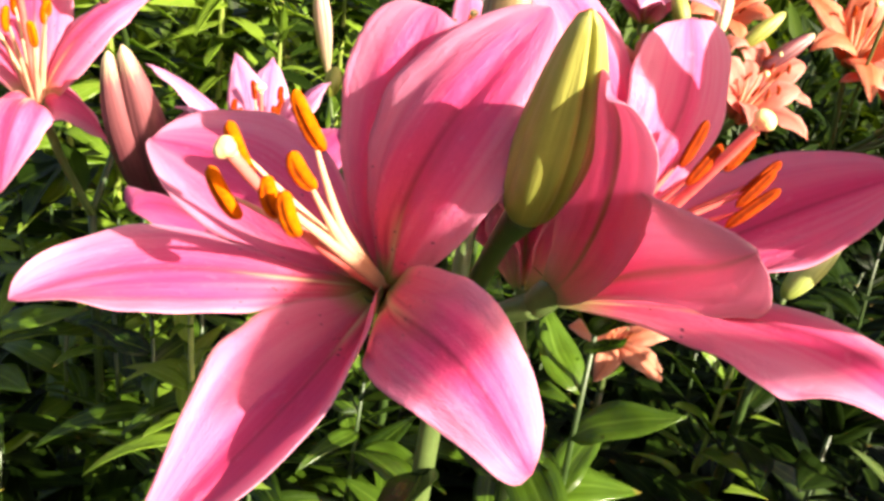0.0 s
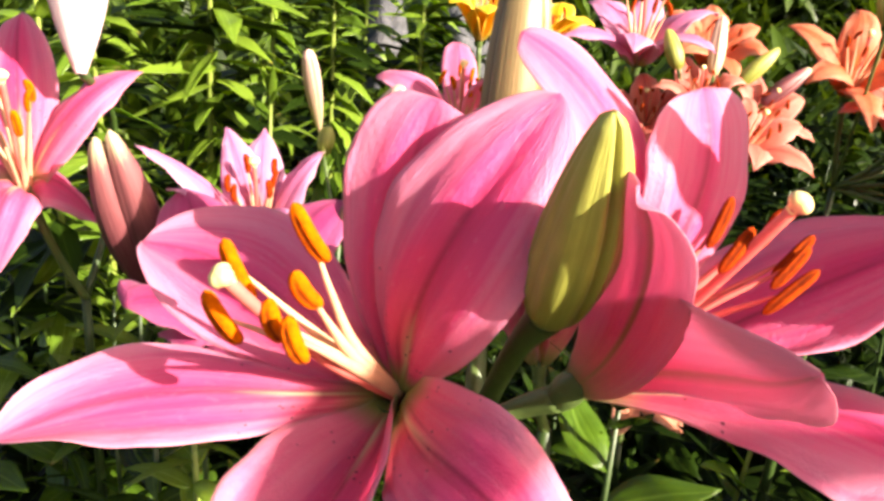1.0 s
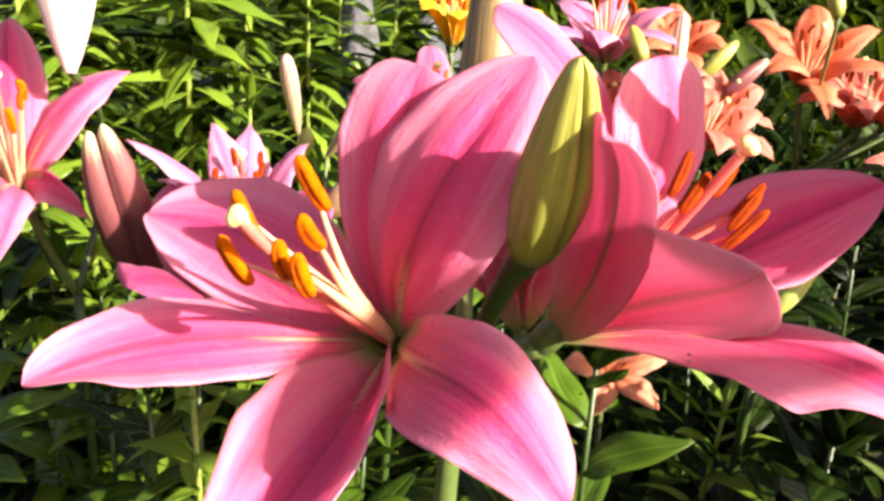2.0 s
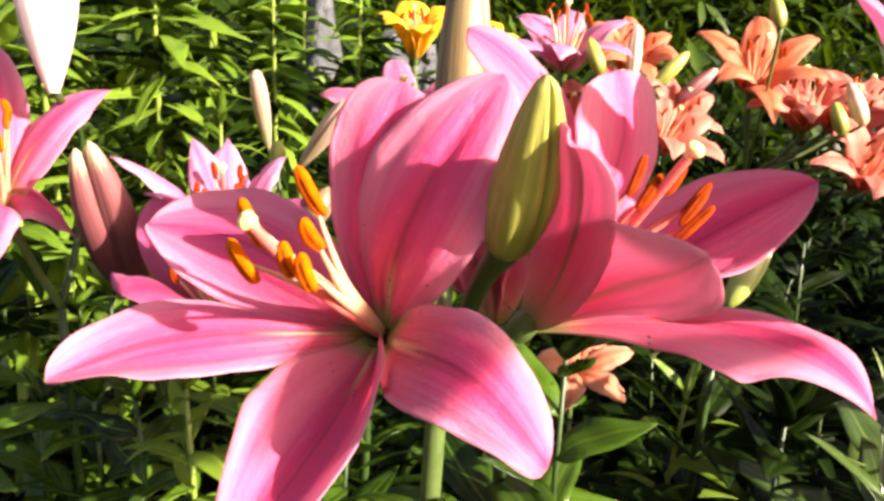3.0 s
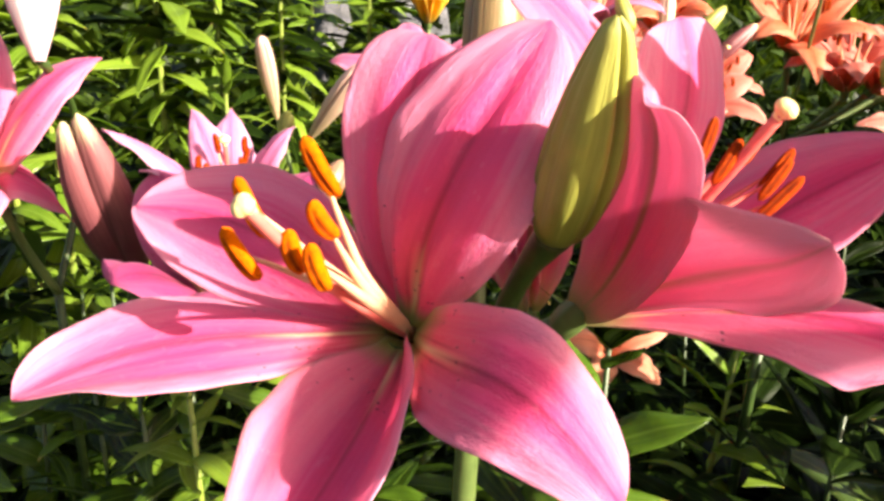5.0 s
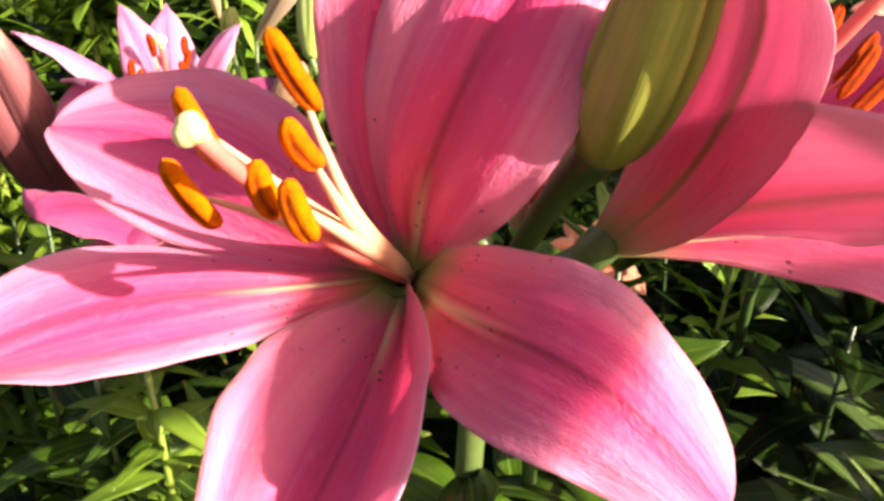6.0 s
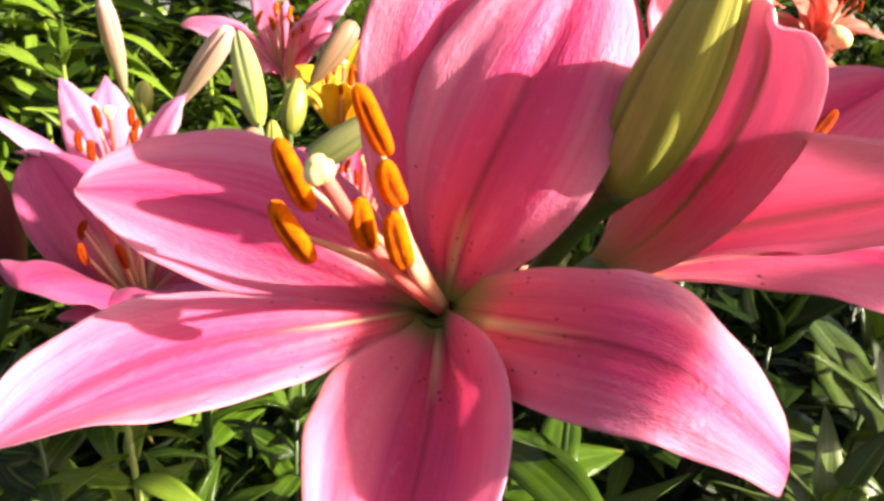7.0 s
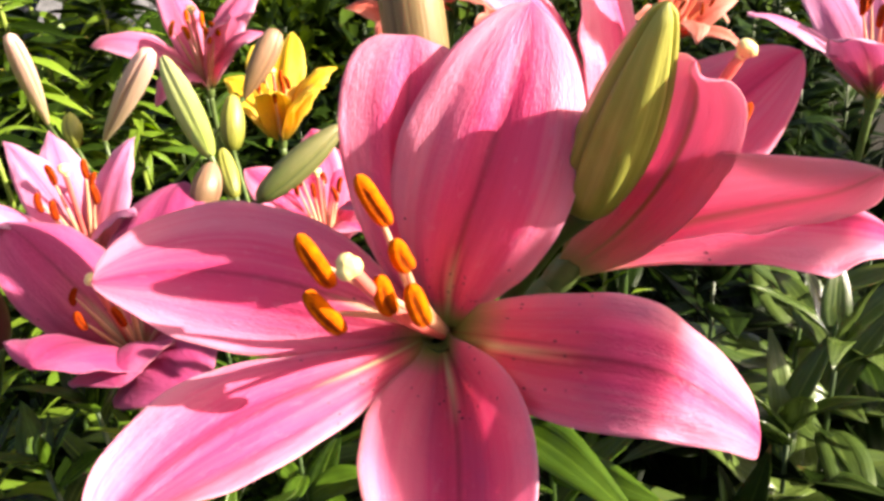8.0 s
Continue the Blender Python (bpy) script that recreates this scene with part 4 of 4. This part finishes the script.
second = flowering("lily plant with pink and pale buds", (-0.06, 0.60, 0.0), N, 14)
bud_on(second, N, (-0.0628, 0.6193, 0.7464), (-0.0196, 0.5858, 0.8090), 0.0086, BUD_ROSE, "pale pink bud leaning over", fat=0.95, blunt=0.42, sharp=0.6)
bud_on(second, N, (-0.082, 0.627, 0.743), (-0.080, 0.636, 0.767), 0.0072, BUD_GREEN, "small round green bud", fat=0.8)
bud_on(second, N, (-0.100, 0.730, 0.743), (-0.105, 0.676, 0.822), 0.0078, BUD_ROSE, "slim pale bud standing upright", fat=0.9, blunt=0.42, sharp=0.6)
bud_on(second, N, (0.0202, 0.5052, 0.7826), (0.0485, 0.5104, 0.8184), 0.0080, BUD_BROWN, "brownish pink bud", fat=0.9, blunt=0.45, sharp=0.6)

N = (0.030, 0.720, 0.690)
third = flowering("tall pink lily plant in flower", (0.03, 0.74, 0.0), N, 15)
on_stalk(third, N, (0.030, 0.714, 0.753), (-0.05, -0.2, 0.92))
lily_by_tips(third, (0.030, 0.714, 0.753), (-0.05, -0.25, 0.92), ((-0.0528, 0.7478, 0.7970), (0.0211, 0.7923, 0.8315), (0.0961, 0.7555, 0.8232), (0.0868, 0.6950, 0.7891), (0.0494, 0.6728, 0.8083), (-0.0171, 0.6909, 0.7493)), 0.0165, ROSE, "bright pink lily flower with one petal rolled back", 25, ANTHER, 0.030, 0.085)
N = (0.048, 0.530, 0.700)
yellow_b = flowering("yellow lily plant in flower", (0.05, 0.545, 0.0), N, 16)
on_stalk(yellow_b, N, (0.0407, 0.5161, 0.7500), (0.1, -0.1, 0.95))
lily_by_tips(yellow_b, (0.0407, 0.5161, 0.7500), (0.0, -0.15, 0.95), ((0.0698, 0.5562, 0.8088), (0.0844, 0.5159, 0.7884), (0.0169, 0.5452, 0.7882), (0.0331, 0.4940, 0.7836), (0.0455, 0.5641, 0.8034), (0.0661, 0.4856, 0.7836)), 0.0105, YELLOW, "bright yellow lily flower", 27, RUST, 0.018, 0.055, (0.4, 0.2), (0.8, 0.95))
N = (0.060, 0.960, 0.72)
yellow_a = flowering("tall yellow lily plant with two flowers", (0.06, 0.97, 0.0), N, 17)
for k, b in enumerate(((0.052, 0.962, 0.826), (0.135, 1.000, 0.810))):
    on_stalk(yellow_a, N, b, (0, -0.1, 1))
    lily_flower(yellow_a, b, (-0.05 + 0.1 * k, -0.2, 0.95), 0.085, YELLOW, "bright yellow lily flower", 0.72, 0.2, 0.4 + k, 28 + k, 0.22, RUST)

# right: salmon and orange lilies
N = (0.215, 0.620, 0.750)
orange_a = flowering("salmon lily plant with several flowers and buds", (0.22, 0.64, 0.0), N, 18, LEAVES_SHADED)
for k, (b, ax, s, mt, o) in enumerate((((0.215, 0.640, 0.838), (0.05, -0.6, 0.7), 0.058, APRICOT, 0.85), ((0.159, 0.580, 0.795), (-0.2, -0.6, 0.7), 0.050, ORANGE, 0.9),
                                       ((0.205, 0.515, 0.790), (0.15, -0.5, 0.75), 0.052, ORANGE, 0.95), ((0.150, 0.600, 0.838), (-0.05, -0.30, 0.90), 0.074, LILAC, 0.95))):
    on_stalk(orange_a, N, b, ax)
    lily_flower(orange_a, b, ax, s, mt, "lilac-pink lily flower" if mt is LILAC else "salmon-orange lily flower with recurved petals", o, 0.28, 0.3 * k, 40 + k, 0.18, RUST, form=(0.75, 1.0))
for a, b, r, mt in (((0.168, 0.553, 0.840), (0.158, 0.562, 0.866), 0.0062, BUD_GREEN), ((0.191, 0.550, 0.838), (0.194, 0.562, 0.878), 0.0058, BUD_ROSE), ((0.208, 0.547, 0.834), (0.233, 0.552, 0.860), 0.0058, BUD_GREEN), ((0.224, 0.542, 0.823), (0.255, 0.547, 0.849), 0.0060, BUD_PINK)):
    bud_on(orange_a, N, a, b, r, mt, "slim bud among salmon flowers")
for b, ax, s in (((0.186, 0.560, 0.815), (-0.1, -0.5, 0.8), 0.044), ((0.228, 0.555, 0.805), (0.2, -0.5, 0.8), 0.044)):
    on_stalk(orange_a, N, b, ax)
    lily_flower(orange_a, b, ax, s, ORANGE, "salmon-pink lily flower with recurved petals", 0.9, 0.28, 0.7, int(b[0] * 1000), 0.2, RUST, form=(0.75, 1.15))
N = (0.340, 0.640, 0.750)
orange_b = flowering("salmon lily plant with several flowers", (0.345, 0.66, 0.0), N, 19, LEAVES_SHADED)
for k, (b, ax, s, mt) in enumerate((((0.324, 0.625, 0.828), (-0.1, -0.55, 0.8), 0.074, APRICOT), ((0.392, 0.612, 0.800), (0.1, -0.6, 0.7), 0.066, ORANGE),
                                    ((0.385, 0.545, 0.762), (0.0, -0.6, 0.7), 0.070, ORANGE), ((0.425, 0.640, 0.800), (0.2, -0.4, 0.9), 0.068, ORANGE), ((0.440, 0.560, 0.800), (0.2, -0.3, 0.8), 0.066, ORANGE), ((0.410, 0.580, 0.770), (0.2, -0.5, 0.7), 0.060, ORANGE), ((0.362, 0.600, 0.800), (-0.2, -0.2, 0.95), 0.072, ORANGE))):
    on_stalk(orange_b, N, b, ax)
    lily_flower(orange_b, b, ax, s, mt, "salmon-orange lily flower with recurved petals", 0.92, 0.28, 0.25 * k, 50 + k, 0.165, RUST, form=(0.75, 1.0))
for a, b, r, mt in (((0.302, 0.551, 0.880), (0.296, 0.559, 0.906), 0.0058, BUD_GREEN), ((0.351, 0.524, 0.806), (0.343, 0.531, 0.830), 0.0060, BUD_GREEN), ((0.366, 0.524, 0.814), (0.354, 0.535, 0.845), 0.0064, BUD_ROSE)):
    bud_on(orange_b, N, a, b, r, mt, "slim bud among salmon flowers")
N = (0.150, 0.480, 0.590)
low = flowering("short orange lily plant in the shade of others", (0.15, 0.49, 0.0), N, 20, LEAVES_SHADED, 14, 0.2)
on_stalk(low, N, (0.1479, 0.4706, 0.6337), (0.1, -0.5, 0.7))
lily_by_tips(low, (0.1479, 0.4706, 0.6337), (0.1, -0.55, 0.7), ((0.1147, 0.4667, 0.6439), (0.1381, 0.4972, 0.6495), (0.1752, 0.5041, 0.6509), (0.1889, 0.4709, 0.6501), (0.1773, 0.4435, 0.6237), (0.1345, 0.4459, 0.6161)), 0.0080, PEACH, "small orange lily flower close to the leaves", 60, RUST, 0.014, 0.030)
N = (0.190, 0.355, 0.700)
long_bud = flowering("lily stem with one long pale green bud", (0.19, 0.365, 0.0), N, 61, LEAVES_SHADED, 24, 0.25, 0.07, 0.0032)
bud_on(long_bud, N, (0.190, 0.351, 0.730), (0.213, 0.357, 0.765), 0.0068, BUD_LIME, "long pale green bud", fat=0.6)
N = (0.055, 0.275, 0.720)
tucked = flowering("pink lily plant tucked behind the main stem", (0.06, 0.28, 0.0), N, 62, LEAVES, 20, 0.25, 0.08, 0.0036)
on_stalk(tucked, N, (0.048, 0.268, 0.752), (-0.1, 0.1, 0.95))
lily_flower(tucked, (0.048, 0.268, 0.752), (-0.1, 0.1, 0.95), 0.055, PINK, "pink lily flower half hidden by stalks", 0.75, 0.1, 0.2, 63, 0.24, RUST)
N = (0.340, 0.330, 0.690)
far_right = flowering("tall pink lily plant in flower", (0.35, 0.34, 0.0), N, 64, LEAVES_SHADED)
on_stalk(far_right, N, (0.3274, 0.3125, 0.7606), (-0.05, -0.1, 1))
lily_by_tips(far_right, (0.3274, 0.3125, 0.7606), (-0.05, -0.1, 1), ((0.2680, 0.3506, 0.8099), (0.3708, 0.4073, 0.8217), (0.4195, 0.3887, 0.8272), (0.3959, 0.3183, 0.8090), (0.3315, 0.2680, 0.7955), (0.2674, 0.2874, 0.8025)), 0.0165, LILAC, "lilac-pink lily flower", 65, RUST, 0.016, 0.075)

# a lily plant beside the path, in full sun
N = (0.200, 0.165, 0.755)
beside = flowering("tall pink lily plant beside the path", (0.21, 0.17, 0.0), N, 66, LEAVES_SHADED, 6, 0.30)
on_stalk(beside, N, (0.188, 0.165, 0.812), (-0.1, 0.0, 1))
# the last tip is set, out of view, to shade the Facing flower
lily_by_tips(beside, (0.188, 0.165, 0.812), (-0.1, 0.05, 1), ((0.124, 0.193, 0.888), (0.165, 0.222, 0.872), (0.222, 0.205, 0.876), (0.250, 0.150, 0.852), (0.212, 0.095, 0.862), (0.131, 0.143, 0.911)), 0.0190, LILAC, "lilac-pink lily flower in full sun", 67, RUST, 0.016, 0.075)

# a tall leafy stem on the sunny side, unseen, added to shade the flowers
shade = thing("lily_plant", "unseen tall leafy lily stem, added to shade the flowers", "plant", "leafy lily stems")
TOP = Vector((0.5218, -0.2351, 1.1181))
piece("stem", tube_mesh("stem", [(TOP.x + 0.006, TOP.y - 0.012, 0), (TOP.x + 0.002, TOP.y - 0.004, 0.5), TOP], [0.0034, 0.0026, 0.0011], STEM_DARK, 8, 12), shade)
# two leaves turned to the sun so that their shadows fall on the petals
for at_, along, length, wide in ((TOP + Vector((0.0084, 0.0191, 0.0097)), Vector((-0.3644, -0.8313, -0.4198)), 0.0635, 0.038), (TOP - Vector((0, 0, 0.0185)), Vector((0.6836, 0.6727, -0.2830)), 0.0917, 0.060)):
    piece("leaf", LEAVES_SHADED[0], shade, Matrix.Translation(at_) @ Matrix((along, SUN_TO.cross(along), SUN_TO)).transposed().to_4x4() @ Matrix.Diagonal((length, wide, length, 1)))
leafy(shade, (TOP.x, TOP.y, 0.4), (TOP.x, TOP.y, 0.78), 18, 0.30, 0.07, LEAVES_SHADED, random.Random(77), lift=(0.5, 0.0), crown=False)

# ---- leafy stems without flowers ----
def stems(rows, leaves, first, span, lift, mat=None, r=0.0026):
    for k, (x, y, top, n, length) in enumerate(rows):
        leafy_stem((x + 0.01, y + 0.012, 0), (x, y, top), n, span, length, leaves, first + k, lift=lift, mat=mat, r=r)


stems(((-0.21, 0.765, 1.06, 84, 0.082), (-0.126, 0.975, 1.06, 84, 0.066), (-0.018, 1.12, 1.02, 76, 0.062), (-0.30, 0.70, 0.98, 56, 0.078),
       (-0.36, 0.86, 1.06, 60, 0.08), (-0.24, 1.15, 1.1, 60, 0.07), (-0.27, 0.56, 0.86, 40, 0.072), (-0.14, 0.70, 0.78, 34, 0.062),
       (-0.42, 0.95, 1.05, 50, 0.08), (-0.10, 1.15, 1.0, 50, 0.066)), LEAVES_BRIGHT, 100, 0.42, (0.65, -0.35), STEM_BRIGHT, 0.0038)
stems(((0.205, 0.300, 0.690, 22, 0.095), (0.330, 0.300, 0.685, 26, 0.105)), LEAVES_SHADED, 130, 0.24, (0.75, 0.05))
stems(((0.262, 0.290, 0.680, 28, 0.100), (0.229, 0.241, 0.673, 22, 0.10),
       (0.196, 0.237, 0.636, 22, 0.10)), LEAVES_GLOSS, 132, 0.24, (0.75, 0.05))
stems(((0.06, 1.25, 1.02, 40, 0.09), (-0.096, 0.342, 0.700, 30, 0.065), (-0.155, 0.378, 0.66, 30, 0.07), (-0.06, 0.30, 0.64, 28, 0.07)), LEAVES, 140, 0.42, (0.75, 0.05))
stems(((0.078, 0.262, 0.742, 26, 0.075),), LEAVES, 151, 0.42, (0.75, 0.05))
stems(((0.13, 0.20, 0.62, 24, 0.09),), LEAVES_SHADED, 152, 0.42, (0.75, 0.05))

leafy_stem((-0.074, 0.275, 0), (-0.078, 0.267, 0.724), 36, 0.17, 0.038, LEAVES_BRIGHT, 170, mat=STEM_BRIGHT, lift=(0.7, -0.1))

leafy_stem((0.143, 0.388, 0), (0.1828, 0.3607, 0.6966), 22, 0.15, 0.050, LEAVES_BRIGHT, 171, mat=STEM_BRIGHT, lift=(0.9, 0.35))
# the bright stems low in front
rnd = random.Random(31)
low_spots = []
while len(low_spots) < 13:
    x, y = rnd.uniform(-0.34, -0.01), rnd.uniform(0.30, 0.62)
    if all((x - a) ** 2 + (y - b) ** 2 > 0.062 ** 2 for a, b in low_spots) and x > -0.05 - 0.56 * y:
        low_spots.append((x, y))
for k, (x, y) in enumerate(low_spots):
    leafy_stem((x + rnd.uniform(-0.02, 0.02), y + 0.02, 0), (x, y, rnd.uniform(0.645, 0.715)), 20, 0.15, 0.052, LEAVES if k % 3 == 2 else LEAVES_BRIGHT, 400 + k)

rnd = random.Random(3)
protos = []
for k in range(6):
    protos.append(leafy_stem((0, 0, 0), (rnd.uniform(-0.02, 0.02), rnd.uniform(-0.02, 0.02), 0.62), 22, 0.22, (0.064, 0.076)[k % 2], (LEAVES, LEAVES_SHADED)[k % 2], 200 + k))
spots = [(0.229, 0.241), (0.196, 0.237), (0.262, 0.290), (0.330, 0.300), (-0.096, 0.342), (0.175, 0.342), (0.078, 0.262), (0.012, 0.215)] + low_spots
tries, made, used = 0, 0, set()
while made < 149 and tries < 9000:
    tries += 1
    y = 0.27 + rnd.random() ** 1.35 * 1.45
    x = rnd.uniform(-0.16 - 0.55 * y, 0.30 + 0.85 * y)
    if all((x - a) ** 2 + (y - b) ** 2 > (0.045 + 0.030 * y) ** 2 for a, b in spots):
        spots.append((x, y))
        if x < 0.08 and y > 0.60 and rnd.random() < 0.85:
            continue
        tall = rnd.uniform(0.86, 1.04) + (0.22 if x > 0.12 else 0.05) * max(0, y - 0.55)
        # raised here so that these stems shade the leaves beyond
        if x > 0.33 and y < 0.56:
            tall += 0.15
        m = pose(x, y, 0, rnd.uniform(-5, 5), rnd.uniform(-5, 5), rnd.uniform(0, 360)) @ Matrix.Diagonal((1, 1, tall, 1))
        # stems to the right mostly get leaves with shade in their colour
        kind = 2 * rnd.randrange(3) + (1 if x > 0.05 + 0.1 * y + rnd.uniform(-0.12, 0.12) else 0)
        if kind not in used:
            used.add(kind)
            protos[kind].matrix_basis = m
        else:
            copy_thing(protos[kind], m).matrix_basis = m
        made += 1
# unseen stems beside the camera, added on the sunny side for shade; one gap
def beside_gap(x, y):
    # moves stems out of a strip left open for the sun
    off = 0.602 * x + 0.799 * y
    return (x + 0.084, y + 0.112) if 0.24 < off < 0.38 and x < 0.5 else (x, y)


for k in range(34):
    x, y = beside_gap(rnd.uniform(0.26, 0.90), rnd.uniform(-0.55, 0.08))
    m = pose(x, y, 0, rnd.uniform(-5, 5), rnd.uniform(-5, 5), rnd.uniform(0, 360)) @ Matrix.Diagonal((1, 1, rnd.uniform(1.06, 1.20), 1))
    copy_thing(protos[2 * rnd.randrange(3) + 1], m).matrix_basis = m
for k in range(30):
    x, y = beside_gap(rnd.uniform(0.46, 0.95), rnd.uniform(-0.30, 0.20))
    m = pose(x, y, 0, rnd.uniform(-4, 4), rnd.uniform(-4, 4), rnd.uniform(0, 360)) @ Matrix.Diagonal((1, 1, rnd.uniform(1.16, 1.28), 1))
    copy_thing(protos[2 * rnd.randrange(3) + 1], m).matrix_basis = m


# ---- rocks and the far bed ----
def boulder(c, size, seed, label):
    bm = bmesh.new()
    bmesh.ops.create_icosphere(bm, subdivisions=4, radius=1)
    for v in bm.verts:
        n = noise.fractal(v.co * 1.3 + Vector((seed, 0, 0)), 1.0, 2.0, 4)
        v.co = v.co * (1 + 0.22 * n)
        v.co = Vector((v.co.x * size[0], v.co.y * size[1], v.co.z * size[2])) + Vector(c)
    me = bpy.data.meshes.new("boulder")
    bm.to_mesh(me)
    bm.free()
    me.polygons.foreach_set("use_smooth", [True] * len(me.polygons))
    me.materials.append(ROCK)
    tagged(new("boulder", me), label, "rock", "boulders behind the bed")


boulder((-0.110, 1.66, 0.42), (0.055, 0.07, 0.56), 1, "upright grey granite boulder behind the lilies")
boulder((0.075, 1.76, 0.40), (0.10, 0.09, 0.47), 5, "grey granite boulder behind the lilies")


def far_bed():
    """The rest of the bed and the shrubs beyond: a great many joined leaves."""
    rnd = random.Random(9)
    verts, faces, uvs = [], [], []
    base = [(0, 0, 0), (0.3, 0.13, 0.03), (0.3, -0.13, 0.03), (0.65, 0.105, 0.0), (0.65, -0.105, 0.0), (1, 0, -0.12), (0.32, 0, -0.01), (0.66, 0, -0.04)]
    uv = [(0.5, 0), (1, 0.3), (0, 0.3), (1, 0.65), (0, 0.65), (0.5, 1), (0.5, 0.3), (0.5, 0.65)]
    fc = [(0, 6, 1), (0, 2, 6), (6, 7, 3, 1), (2, 4, 7, 6), (7, 5, 3), (4, 5, 7)]
    for k in range(60000):
        y = 1.5 + rnd.random() ** 1.3 * 2.6
        x = rnd.uniform(-0.6 - 0.65 * y, 0.6 + 1.15 * y)
        top = 0.66 + 0.13 * (y - 1.5) + 0.16 * noise.noise(Vector((x * 1.7, y * 1.7, 2)))
        if y > 2.9:
            top += (y - 2.9) * 0.9
        z = top * (1 - rnd.random() ** 2 * 0.6)
        if k % 4 == 0:
            y = rnd.uniform(3.3, 4.0)
            x = rnd.uniform(-3.2, 5.2)
            z = rnd.uniform(0.5, 1.5)
        L = rnd.uniform(0.07, 0.12) * (1 + 0.12 * y)
        m = pose(x, y, z, rnd.uniform(-40, 40), rnd.uniform(-65, 50), rnd.uniform(0, 360)) @ Matrix.Diagonal((L, L, L, 1))
        o = len(verts)
        verts += [m @ Vector(q) for q in base]
        uvs += uv
        faces += [tuple(i + o for i in f) for f in fc]
    tagged(new("far_foliage", mesh_from("far_foliage", verts, faces, LEAF_MID, uvs)), "dense green foliage of the bed further back", "foliage", kind="stuff")


far_bed()


def hedge():
    """A dark, uneven hedge that closes the garden behind the bed."""
    nx, nz = 160, 36
    verts = []
    for i in range(nx):
        for j in range(nz):
            x, z = -5 + 14 * i / (nx - 1), 2.3 * j / (nz - 1)
            lean = 0.25 * noise.noise(Vector((x * 1.3, 0, z * 1.3))) + 0.12 * noise.noise(Vector((x * 6, 3, z * 6)))
            verts.append((x, 4.35 + lean + 0.25 * (z / 2.3) ** 3, z * (1 + 0.08 * noise.noise(Vector((x * 2, 7, 0))))))
    tagged(new("backdrop", mesh_from("backdrop", verts, grid_faces(nx, nz), HEDGE)), "dark green hedge closing the garden", "hedge", kind="structure")


hedge()
